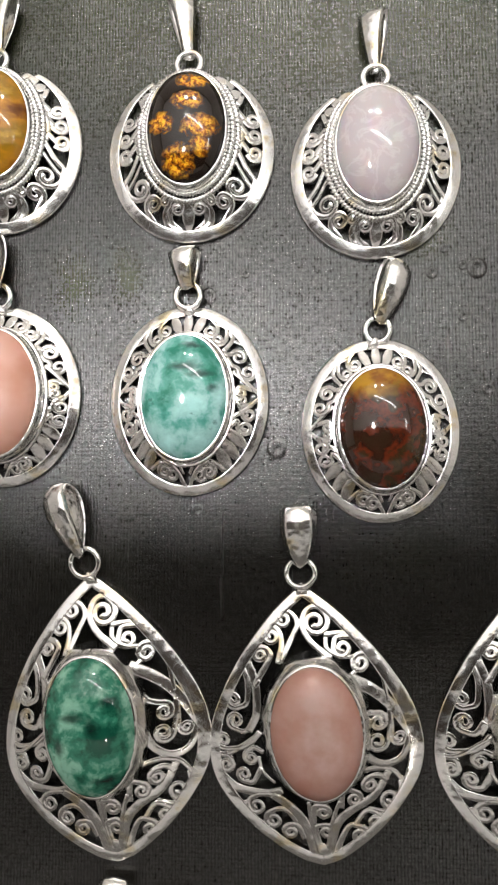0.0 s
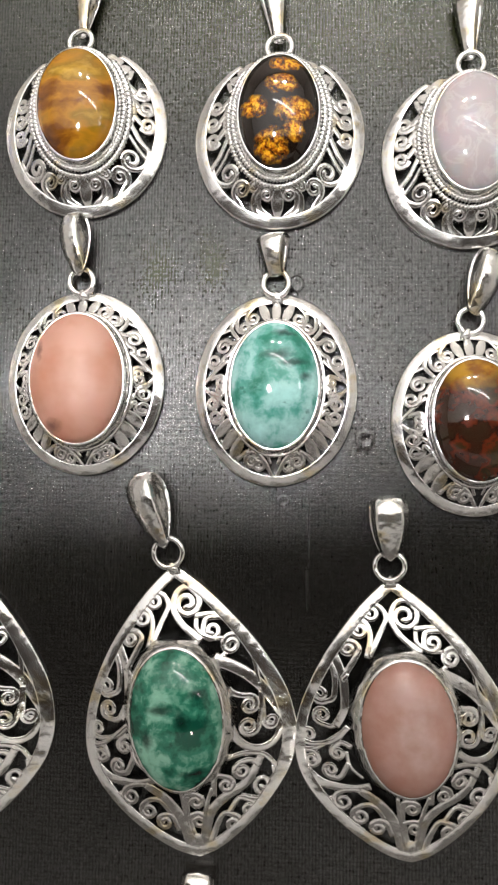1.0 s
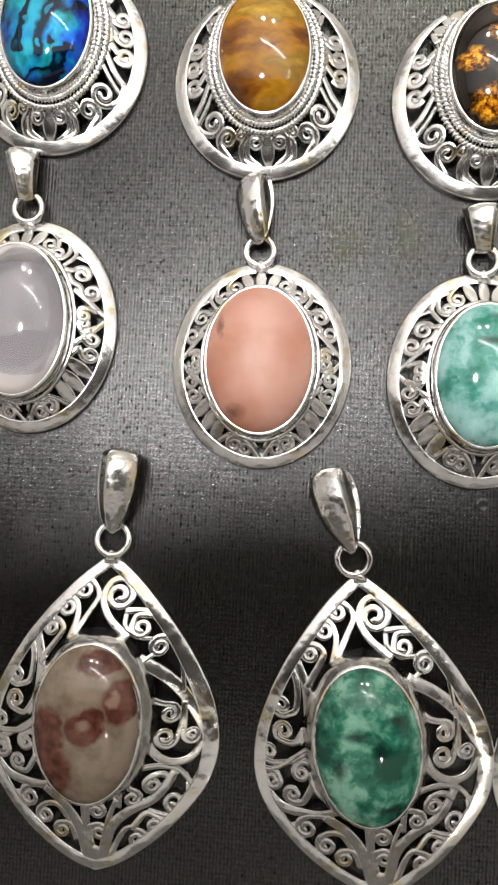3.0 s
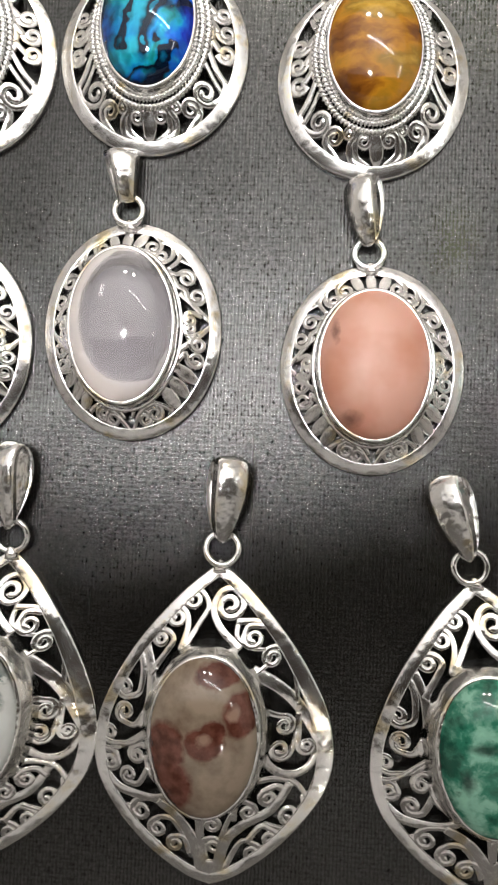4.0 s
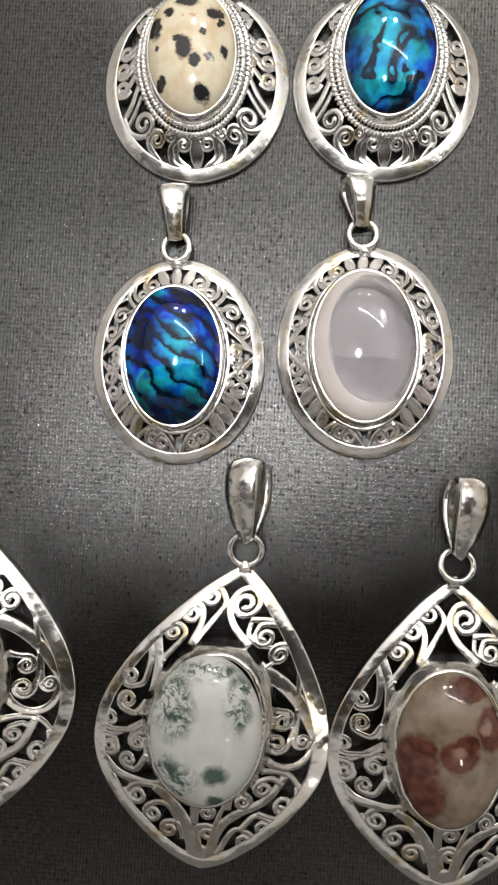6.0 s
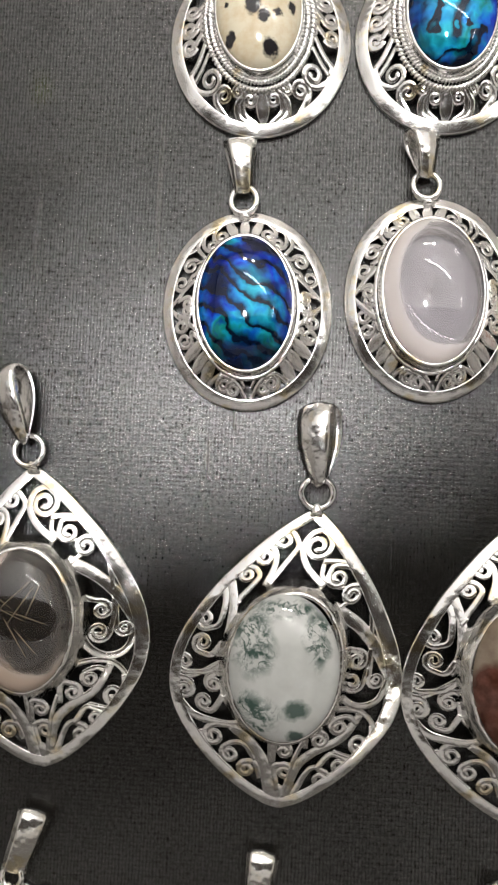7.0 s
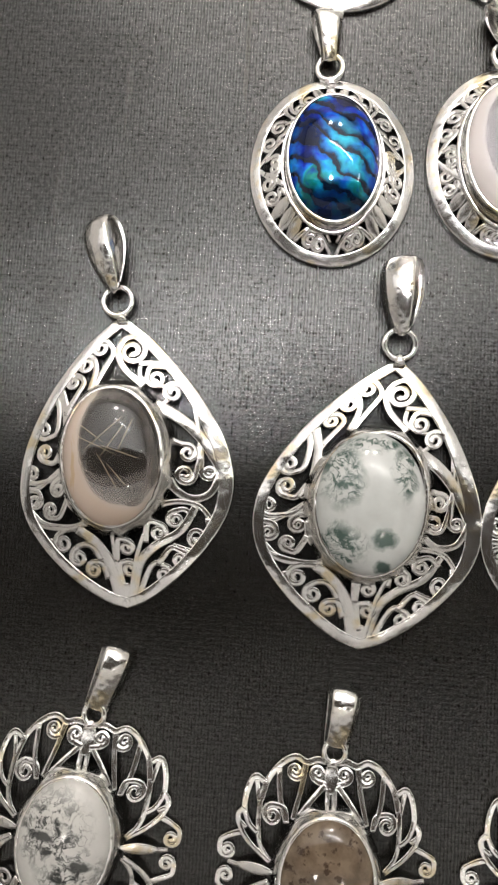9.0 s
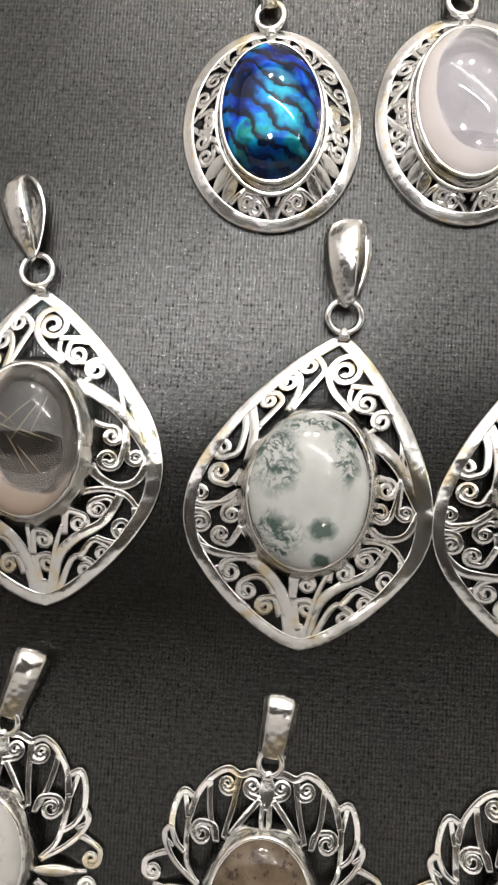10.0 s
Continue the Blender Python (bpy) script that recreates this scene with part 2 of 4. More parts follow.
def blotched():
    m = stone_mat("brown blotched jasper", 0.09)
    co = m.warped(0.5, 1.8, 4)
    ground = m.ramp(m.noise(0.2, 4, 0.6), (0.35, (0.16, 0.115, 0.08)), (0.62, (0.28, 0.22, 0.165)))
    spots = m.blobs([(-5.4, -7.0, 4.0, 5.0), (-6.0, -1.0, 3.4, 4.4), (0.6, 0.4, 3.4, 2.6), (6.4, 4.6, 2.6, 3.6), (2.6, 10.8, 4.0, 2.0), (2.0, 2.0, 2.2, 2.2)], co, 0.12)
    brown = m.ramp(m.noise(0.5, 3), (0.35, (0.075, 0.022, 0.014)), (0.65, (0.15, 0.058, 0.040)))
    pale = m.blobs([(0.6, 1.0, 1.1, 0.9), (5.4, 5.0, 1.0, 1.2)], co, 0.4)
    m.put("Base Color", m.mix(m.math("MULTIPLY", pale, 0.7), m.mix(spots, ground, brown), (0.36, 0.25, 0.19)))
    return m.mat


def dendrite(name, ground, ink, scale, amount, places, veils, vein=1.0):
    m = stone_mat(name, 0.1)
    co = m.warped(0.55, 2.4, 5)
    n = m.noise(scale, 7, 0.68, distort=0.5)
    moss = m.ramp(n, (amount, 0.0), (amount + 0.11, 1.0))
    ridge = m.math("ABSOLUTE", m.math("SUBTRACT", m.noise(scale * 0.6, 5, 0.6, co, distort=0.9), 0.5))
    thin = m.math("MAXIMUM", m.math("MULTIPLY", m.ramp(ridge, (0.010, 1.0), (0.034, 0.0)), vein), moss)
    thin = m.math("MULTIPLY", thin, m.blobs(veils, m.warped(0.25, 4.0, 3), 0.35))
    big = m.math("MULTIPLY", m.blobs(places, co, 0.3), 0.9)
    base = m.ramp(m.noise(0.2, 3), (0.35, tuple(c * 0.86 for c in ground)), (0.65, ground))
    m.put("Base Color", m.mix(m.math("MAXIMUM", m.math("MULTIPLY", thin, 0.95), big), base, ink))
    return m.mat


def umber():
    m = stone_mat("grey brown jasper", 0.1)
    base = m.ramp(m.noise(0.3, 4), (0.35, (0.10, 0.072, 0.048)), (0.65, (0.20, 0.15, 0.105)))
    m.put("Base Color", m.mix(m.ramp(m.noise(0.42, 4, 0.6), (0.55, 0.0), (0.62, 0.9)), base, (0.045, 0.026, 0.016)))
    return m.mat


# ---- room ----
def link(name, verts, faces, material, parent=None, label="", smooth=True, at=None):
    me = bpy.data.meshes.new(name)
    me.from_pydata([tuple(v) for v in verts], [], faces)
    me.validate()
    if smooth:
        me.polygons.foreach_set("use_smooth", [True] * len(me.polygons))
    me.materials.append(material)
    ob = new(name, me)
    if parent is not None:
        ob.parent = parent
    if at is not None:
        ob.location = at
    if label:
        tagged(ob, label)
    return ob


def part(name, bm, material, parent=None, label="", smooth=False):
    """Links a bmesh as one mesh object, under a thing or a part where one is given."""
    bmesh.ops.recalc_face_normals(bm, faces=bm.faces)
    me = bpy.data.meshes.new(name)
    bm.to_mesh(me)
    bm.free()
    if smooth:
        me.polygons.foreach_set("use_smooth", [True] * len(me.polygons))
    me.materials.append(material)
    ob = new(name, me)
    if parent is not None:
        ob.parent = parent
    if label:
        tagged(ob, label)
    return ob


def slab(x0, y0, z0, x1, y1, z1, bevel=0.0, seg=2):
    bm = bmesh.new()
    bmesh.ops.create_cube(bm, size=1, matrix=Matrix.LocRotScale(((x0 + x1) / 2, (y0 + y1) / 2, (z0 + z1) / 2), None, (x1 - x0, y1 - y0, z1 - z0)))
    if bevel:
        bmesh.ops.bevel(bm, geom=bm.edges[:], offset=bevel, segments=seg, affect="EDGES", profile=0.6)
    return bm


wall_paint = plain("pale wall paint", (0.75, 0.73, 0.70), 0.8)
dark_paint = plain("grey ceiling paint", (0.22, 0.21, 0.20), 0.85)
floor_paint = plain("dark floor tile", (0.08, 0.075, 0.07), 0.5)
wood_paint = plain("dark counter laminate", (0.07, 0.05, 0.035), 0.45)
X0, X1, Y0, Y1, FLOOR = -3.1, 2.9, -2.6, 3.6, -0.92
tagged(part("floor", slab(X0, Y0, FLOOR - 0.1, X1, Y1, FLOOR), floor_paint), "dark tiled shop floor", "floor", kind="structure")
tagged(part("ceiling", slab(X0, Y0, CEILING_Z + 0.03, X1, Y1, CEILING_Z + 0.13), dark_paint), "grey painted shop ceiling", "ceiling", kind="structure")
for wall_name, box in (("wall_west", (X0 - 0.1, Y0, FLOOR, X0, Y1, CEILING_Z + 0.03)), ("wall_east", (X1, Y0, FLOOR, X1 + 0.1, Y1, CEILING_Z + 0.03)),
                       ("wall_north", (X0, Y1, FLOOR, X1, Y1 + 0.1, CEILING_Z + 0.03)), ("wall_south", (X0, Y0 - 0.1, FLOOR, X1, Y0, CEILING_Z + 0.03))):
    tagged(part(wall_name, slab(*box), wall_paint if wall_name != "wall_south" else dark_paint), "plain painted shop wall", "wall", kind="structure")

panel_glow = lamp_mat("north fill glow", (1.0, 0.965, 0.935), PANEL)


def fade_panel(material):
    """Fades the added fill panel towards its sides, softening its outline in the stones."""
    t = material.node_tree
    co = t.nodes.new("ShaderNodeTexCoord")
    grad = t.nodes.new("ShaderNodeVectorMath")
    grad.operation = "MULTIPLY"
    grad.inputs[1].default_value = (0.42, 0.30, 0.0)
    t.links.new(co.outputs["Object"], grad.inputs[0])
    size = t.nodes.new("ShaderNodeVectorMath")
    size.operation = "LENGTH"
    t.links.new(grad.outputs[0], size.inputs[0])
    ramp = t.nodes.new("ShaderNodeMapRange")
    ramp.interpolation_type = "SMOOTHSTEP"
    ramp.inputs["From Min"].default_value, ramp.inputs["From Max"].default_value = 0.15, 1.05
    ramp.inputs["To Min"].default_value, ramp.inputs["To Max"].default_value = PANEL, PANEL * 0.4
    t.links.new(size.outputs["Value"], ramp.inputs["Value"])
    t.links.new(ramp.outputs[0], t.nodes["Principled BSDF"].inputs["Emission Strength"])


fade_panel(panel_glow)
down_glow = lamp_mat("downlight glow", (1.0, 0.93, 0.85), DOWNLIGHT)
spot_glow = lamp_mat("spotlight glow", (1.0, 0.965, 0.94), SPOT)
tube_glow = lamp_mat("tube glow", (1.0, 0.98, 0.95), TUBE)
lamp_frame = plain("white lamp frame", (0.7, 0.7, 0.68), 0.5)


def panel_light(x0, y0, x1, y1, glow):
    root = tagged(new("fill_panel"), "large flat luminous ceiling panel, added as unseen fill light", "ceiling light")
    root.location = ((x0 + x1) / 2, (y0 + y1) / 2, CEILING_Z)
    hx, hy = (x1 - x0) / 2, (y1 - y0) / 2
    part("diffuser", slab(-hx, -hy, -0.006, hx, hy, 0.0), glow, root)
    bm = bmesh.new()
    for a in ((-hx - 0.02, -hy - 0.02, hx + 0.02, -hy - 0.001), (-hx - 0.02, hy + 0.001, hx + 0.02, hy + 0.02), (-hx - 0.02, -hy, -hx - 0.001, hy), (hx + 0.001, -hy, hx + 0.02, hy)):
        q = slab(a[0], a[1], -0.012, a[2], a[3], 0.03)
        me = bpy.data.meshes.new("tmp")
        q.to_mesh(me)
        q.free()
        bm.from_mesh(me)
        bpy.data.meshes.remove(me)
    part("frame", bm, lamp_frame, root)


def round_light(x, y, r, glow, label):
    root = tagged(new("spotlight"), label, "spotlight", "ceiling spotlights")
    root.location = (x, y, CEILING_Z)
    bm = bmesh.new()
    bmesh.ops.create_cone(bm, cap_ends=True, segments=24, radius1=r, radius2=r, depth=0.01, matrix=Matrix.Translation((0, 0, -0.035)))
    part("lens", bm, glow, root)
    bm = bmesh.new()
    bmesh.ops.create_cone(bm, cap_ends=True, segments=24, radius1=r * 1.15, radius2=r * 1.3, depth=0.055, matrix=Matrix.Translation((0, 0, 0.0)))
    part("housing", bm, lamp_frame, root)


def tube_light(x0, x1, y, side=None, turn=0.0):
    root = tagged(new("tube_light"), "long white fluorescent tube light, switched on", "tube light")
    root.location = ((x0 + x1) / 2, y, CEILING_Z - 0.04)
    if side is not None:
        root.location = (side, (x0 + x1) / 2, CEILING_Z - 0.04)
        turn = 90
    root.rotation_euler = (0, 0, radians(turn))
    bm = bmesh.new()
    bmesh.ops.create_cone(bm, cap_ends=True, segments=16, radius1=0.016, radius2=0.016, depth=x1 - x0, matrix=Matrix.Translation((0, 0, -0.07)) @ Matrix.Rotation(radians(90), 4, "Y"))
    part("tube", bm, tube_glow, root)
    part("batten", slab((x0 - x1) / 2, -0.03, -0.04, (x1 - x0) / 2, 0.03, 0.03), lamp_frame, root)


# unseen panels added as fill: bright north for silver and board, dim south
panel_light(-2.9, 0.06, 2.7, 3.3, panel_glow)
panel_light(-2.9, -2.4, 2.7, -0.2, lamp_mat("south fill glow", (1.0, 0.93, 0.85), DIM))
faint_glow = lamp_mat("faint downlight glow", (1.0, 0.93, 0.85), DOWNLIGHT * 0.4)
for lx, ly, lr, glow in ((-0.35, 2.5, 0.1, down_glow), (0.3, 2.45, 0.1, down_glow), (0.8, -0.35, 0.05, faint_glow), (-0.6, -0.75, 0.05, faint_glow), (0.75, -0.95, 0.05, faint_glow)):
    round_light(lx, ly, lr, glow, "round ceiling downlight, switched on")
tube_light(-0.4, 1.1, 1.2, turn=-20.0)
tube_light(0.0, 0.6, 0.0, 1.9)


def hanging_lamp(x, y, z, r):
    root = tagged(new("hanging_lamp"), "small round lamp on a thin cord, glaring white", "lamp")
    root.location = (x, y, z)
    bm = bmesh.new()
    bmesh.ops.create_uvsphere(bm, u_segments=24, v_segments=12, radius=r)
    part("bulb", bm, spot_glow, root, smooth=True)
    bm = bmesh.new()
    bmesh.ops.create_cone(bm, cap_ends=True, segments=24, radius1=r * 1.1, radius2=r * 0.5, depth=0.08, matrix=Matrix.Translation((0, 0, r + 0.045)))
    part("cap", bm, lamp_frame, root)
    bm = bmesh.new()
    bmesh.ops.create_cone(bm, cap_ends=True, segments=8, radius1=0.004, radius2=0.004, depth=CEILING_Z - z - r - 0.09, matrix=Matrix.Translation((0, 0, (CEILING_Z - z + r + 0.07) / 2)))
    part("cord", bm, lamp_frame, root)


hanging_lamp(-0.2, 0.12, 1.25, 0.036)

# counter under the board
counter = tagged(new("shop_counter"), "dark laminate shop counter under the display board", "counter")
counter.location = (-0.09, 0.0, FLOOR)
part("worktop", slab(-0.9, -0.42, 0.862, 0.9, 0.42, 0.912, 0.004), wood_paint, counter)
part("body", slab(-0.86, -0.38, 0.0, 0.86, 0.38, 0.862), wood_paint, counter)

# added unseen dark blocker on two posts, shading the near half of the board
shelf = tagged(new("shade_blocker"), "dark overhead blocker on two posts, added unseen to shade the board", "shelf")
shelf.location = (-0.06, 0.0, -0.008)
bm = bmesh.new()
# the bent north edge sets where the shade on the board ends
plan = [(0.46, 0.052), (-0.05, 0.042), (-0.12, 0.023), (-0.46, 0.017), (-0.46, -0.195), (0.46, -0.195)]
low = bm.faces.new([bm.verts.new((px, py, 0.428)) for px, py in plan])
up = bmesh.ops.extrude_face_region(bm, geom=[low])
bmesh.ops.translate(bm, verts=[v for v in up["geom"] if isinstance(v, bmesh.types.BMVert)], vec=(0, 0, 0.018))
part("blocker_board", bm, wood_paint, shelf)
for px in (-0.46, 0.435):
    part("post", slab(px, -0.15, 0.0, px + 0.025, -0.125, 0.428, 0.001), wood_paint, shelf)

board = tagged(new("display_board"), "black embossed leatherette jewellery display board", "display board")
board.location = (-0.09, 0.0, -0.008)
part("pad", slab(-0.36, -0.24, 0.0, 0.36, 0.24, 0.008, 0.002, 3), board_material, board)

for bx, by, br in ((33.4, 45.2, 1.7), (30.6, 45.9, 0.8), (24.5, 44.5, 1.0), (30.5, 35.5, 0.9), (-6.8, 9.2, 1.7), (-9.0, 13.0, 0.9), (-4.5, 34.5, 0.7), (-20.7, 40.8, 1.4), (35.1, 20.7, 1.0), (-22.9, -3.3, 1.1), (27.0, 49.5, 0.8), (-13.1, 45.3, 0.8)):
    bm = bmesh.new()
    rings = []
    for q, h in ((1.25, -0.02), (1.0, 0.10), (0.75, 0.16), (0.5, 0.05), (0.2, 0.01)):
        rings.append([bm.verts.new((br * q * math.cos(a) * 0.001, br * q * math.sin(a) * 0.001 * 1.1, h * br * 0.001)) for a in (k / 16 * math.tau for k in range(16))])
    for r0, r1 in zip(rings, rings[1:]):
        for k in range(16):
            bm.faces.new((r0[k], r0[(k + 1) % 16], r1[(k + 1) % 16], r1[k]))
    bm.faces.new(rings[-1])
    spot = part("blister", bm, board_material, board, smooth=True)
    spot.location = (bx * 0.001 + 0.09, by * 0.001, 0.008)

# ---- pendant building blocks, in millimetres ----
MM = 0.001


def smooth_path(pts, step=0.4):
    """Points on a smooth line through pts, about step apart."""
    p = [Vector(q) for q in pts]
    if len(p) == 2:
        n = max(2, int((p[1] - p[0]).length / step))
        return [p[0].lerp(p[1], i / n) for i in range(n + 1)]
    ext = [p[0] * 2 - p[1], *p, p[-1] * 2 - p[-2]]
    out = []
    for i in range(1, len(ext) - 2):
        a, b, c, d = ext[i - 1:i + 3]
        n = max(2, int((c - b).length / step))
        for k in range(n):
            t = k / n
            out.append(0.5 * (2 * b + (c - a) * t + (2 * a - 5 * b + 4 * c - d) * t * t + (3 * b - a - 3 * c + d) * t ** 3))
    out.append(p[-1])
    return out


def scroll_path(pts, centre, r, turn, turns=1.45):
    """A line through pts that runs into a spiral round centre; turn +1 is counter-clockwise."""
    c, last = Vector(centre), Vector(pts[-1])
    d = last - c
    dist = max(d.length, r * 1.02)
    a0 = math.atan2(d.y, d.x) + turn * math.acos(r / dist)
    out = smooth_path([*pts, c + r * Vector((math.cos(a0), math.sin(a0)))])
    n = 20
    for k in range(1, n + 1):
        t = k / n
        a, q = a0 + turn * t * math.tau * turns, r * (1 - 0.80 * t)
        out.append(c + q * Vector((math.cos(a), math.sin(a))))
    return out


PROFILE = ((-1, -1), (-1, -0.2), (-0.9, -0.05), (-0.74, 0.0), (0.74, 0.0), (0.9, -0.05), (1, -0.2), (1, -1))


def ribbon(path, width, height, thick=0.9, closed=False, lift=0.0):
    """A strip of sheet metal along path: width(t) and height(x, y) in millimetres. Returns verts, faces."""
    n, m = len(path), len(PROFILE)
    verts, faces = [], []
    for i, p in enumerate(path):
        a = path[(i - 1) % n] if closed or i else path[0]
        b = path[(i + 1) % n] if closed or i < n - 1 else path[-1]
        d = (b - a)
        d = d.normalized() if d.length > 1e-6 else Vector((1, 0))
        side = Vector((d.y, -d.x))
        w = width(i / max(1, n - 1)) / 2
        for u, v in PROFILE:
            q = p + side * (u * w)
            verts.append((q.x * MM, q.y * MM, (height(q.x, q.y) + lift + v * thick) * MM))
    for i in range(n if closed else n - 1):
        j = (i + 1) % n
        for k in range(m):
            l = (k + 1) % m
            faces.append((i * m + k, i * m + l, j * m + l, j * m + k))
    if not closed:
        faces.append(tuple(range(m - 1, -1, -1)))
        faces.append(tuple((n - 1) * m + k for k in range(m)))
    return verts, faces


def sweep(path, ring, closed=True):
    """Joins rings of points: path is a list of lists of 3D points in millimetres, each of length ring."""
    verts = [(x * MM, y * MM, z * MM) for row in path for x, y, z in row]
    n, faces = len(path), []
    for i in range(n if closed else n - 1):
        j = (i + 1) % n
        for k in range(ring):
            l = (k + 1) % ring
            faces.append((i * ring + k, i * ring + l, j * ring + l, j * ring + k))
    if not closed:
        faces.append(tuple(range(ring - 1, -1, -1)))
        faces.append(tuple((n - 1) * ring + k for k in range(ring)))
    return verts, faces


class Pendant:
    """One pendant: an empty at its middle, with its parts as meshes under it."""

    def __init__(self, x, y, turn, size, label, height, seed):
        self.root = tagged(new("pendant"), label, "pendant", "gemstone pendants on the board")
        self.root.location = (x * MM, y * MM, 0)
        self.root.rotation_euler = (0, 0, radians(turn))
        (self.size, self.wide), self.height = size, height
        self.at, self.turn = Vector((x, y)), radians(turn)
        self.count, self.rng = 0, random.Random(seed)
        self.skew, self.weight, self.limit = 0.0, 1.0, None

    def local(self, x, y):
        d = Vector((x, y)) - self.at
        c, s = math.cos(-self.turn), math.sin(-self.turn)
        return Vector(((c * d.x - s * d.y) / self.wide, s * d.x + c * d.y)) / self.size

    def bend(self, verts):
        k = self.skew
        s = self.size
        return [((x + k * max(0.0, y) ** 1.5 / (0.031 ** 0.5)) * s * self.wide, y * s, z * s) for x, y, z in verts]

    def add(self, name, mesh, material=None, label="", parent=None):
        return link(name, self.bend(mesh[0]), mesh[1], material or silver, parent or self.root, label)

    def strand(self, name, path, w0, w1, w2=None, thick=0.9):
        self.count += 1
        if self.limit:
            path = [Vector((max(-self.limit(v.y), min(self.limit(v.y), v.x)), v.y)) for v in path]
        wm = w1 if w2 is None else w2
        w0, w1, wm = w0 * self.weight, w1 * self.weight, wm * self.weight
        jit = 1 + self.rng.uniform(-0.08, 0.08)
        width = lambda t: jit * (w0 + (wm - w0) * min(1, t * 2) if t < 0.5 else wm + (w1 - wm) * (t * 2 - 1))
        self.add(name, ribbon(path, width, self.height, thick, lift=-0.06 + self.rng.uniform(-0.02, 0.02)))

    def scroll(self, pts, centre, r, turn, turns=1.45, w=1.0):
        j = lambda: self.rng.uniform(-0.12, 0.12)
        c = (centre[0] + j(), centre[1] + j())
        self.strand("scroll", scroll_path(pts, c, r * (1 + j() * 0.4), turn, turns), w * 1.15, w * 0.9, w)

    def bar(self, pts, w=1.0):
        self.strand("strand", smooth_path(pts), w, w * 0.8, w * 0.95)

    def leaf(self, a, b, w):
        path = smooth_path([a, b], 0.3)
        self.add("leaf", ribbon(path, lambda t: 0.25 + w * max(0.0, math.sin(math.pi * min(1, 0.04 + t * 0.94))) ** 0.75, self.height, 0.9, lift=-0.05 + self.rng.uniform(-0.02, 0.02)))

    def stone(self, cx, cy, rx, ry, girdle, dome, material, label):
        rings, seg = 18, 64
        verts, faces = [], []
        for i in range(1, rings + 1):
            q = math.sin(i / rings * math.pi / 2)
            z = dome * max(0.0, 1 - q ** 2.15) ** 0.56
            verts += [(q * rx * math.cos(a) * MM, q * ry * math.sin(a) * MM, z * MM) for a in (k / seg * math.tau for k in range(seg))]
        verts += [(0.97 * rx * math.cos(a) * MM, 0.97 * ry * math.sin(a) * MM, -1.2 * MM) for a in (k / seg * math.tau for k in range(seg))]
        top = len(verts)
        verts.append((0, 0, dome * MM))
        for k in range(seg):
            l = (k + 1) % seg
            faces.append((top, k, l))
            for i in range(rings):
                faces.append((i * seg + l, i * seg + k, (i + 1) * seg + k, (i + 1) * seg + l))
        under = len(verts)
        verts += verts[rings * seg:(rings + 1) * seg]
        faces.append(tuple(under + k for k in range(seg - 1, -1, -1)))
        s = self.size
        return link("stone", [(x * s * self.wide, y * s, z * s) for x, y, z in verts], faces, material, self.setting, label, at=(cx * s * self.wide * MM, cy * s * MM, girdle * s * MM))

    def bezel(self, cx, cy, rx, ry, base, top, wall=0.55, wobble=0.12, lip=0.35, flare=0.75):
        rows = []
        n = 96
        for i in range(n):
            a = i / n * math.tau
            b = wobble * (math.sin(a * 7 + self.count) + 0.6 * math.sin(a * 17 + 1.3)) * 0.5
            ca, sa = math.cos(a), math.sin(a)
            q = lambda o, z: (cx + (rx + o) * ca, cy + (ry + o) * sa, z)
            rows.append([q(wall + flare + b, base), q(wall + flare * 0.4 + b * 0.8, base + 0.5 * (top - base)), q(wall + b * 0.4, top - 0.25), q(wall * 0.55, top + 0.12), q(-lip * 0.6, top + 0.25), q(-lip, top + 0.08), q(-0.1, top - 0.5), q(-0.05, base)])
        self.setting = self.add("bezel", sweep(rows, 8), bright_silver)
        return self.setting

    def ledge(self, cx, cy, rx, ry, z, inner, material=None):
        """Ring added inside the bezel to brighten a clear stone, or its whole backing."""
        rows = []
        for i in range(64):
            a = i / 64 * math.tau
            q = lambda f, h: (cx + rx * f * math.cos(a), cy + ry * f * math.sin(a), h)
            rows.append([q(1.0, z), q(max(inner, 0.02), z), q(max(inner, 0.02), z - 0.3), q(1.0, z - 0.3)])
        self.add("rim_brightener" if inner else "backing", sweep(rows, 4), material or bright_silver, parent=self.setting)

    def rope(self, cx, cy, rx, ry, z, r, a0, a1, twist):
        rows, n = [], int((a1 - a0) / 360 * 600)
        whole = a1 - a0 >= 359.9
        for i in range(n if whole else n + 1):
            a = radians(a0 + (a1 - a0) * i / n)
            ca, sa = math.cos(a), math.sin(a)
            row = []
            for k in range(8):
                f = k / 8 * math.tau
                rr = r * (1 + 0.34 * math.cos(2 * (f - a * twist)))
                row.append((cx + (rx + rr * math.cos(f)) * ca, cy + (ry + rr * math.cos(f)) * sa, z + rr * math.sin(f)))
            rows.append(row)
        self.add("rope_wire", sweep(rows, 8, whole), bright_silver, "twisted silver rope wire", self.setting)

    def ring(self, at, r, wire, tilt, z):
        rows = []
        for i in range(36):
            a = i / 36 * math.tau
            row = []
            for k in range(8):
                f = k / 8 * math.tau
                q = r + wire * math.cos(f)
                v = Vector((q * math.cos(a), q * math.sin(a), wire * math.sin(f)))
                v.rotate(Euler((radians(tilt[0]), radians(tilt[1]), 0)))
                row.append((at[0] + v.x, at[1] + v.y, z + v.z))
            rows.append(row)
        self.add("jump_ring", sweep(rows, 8), bright_silver)

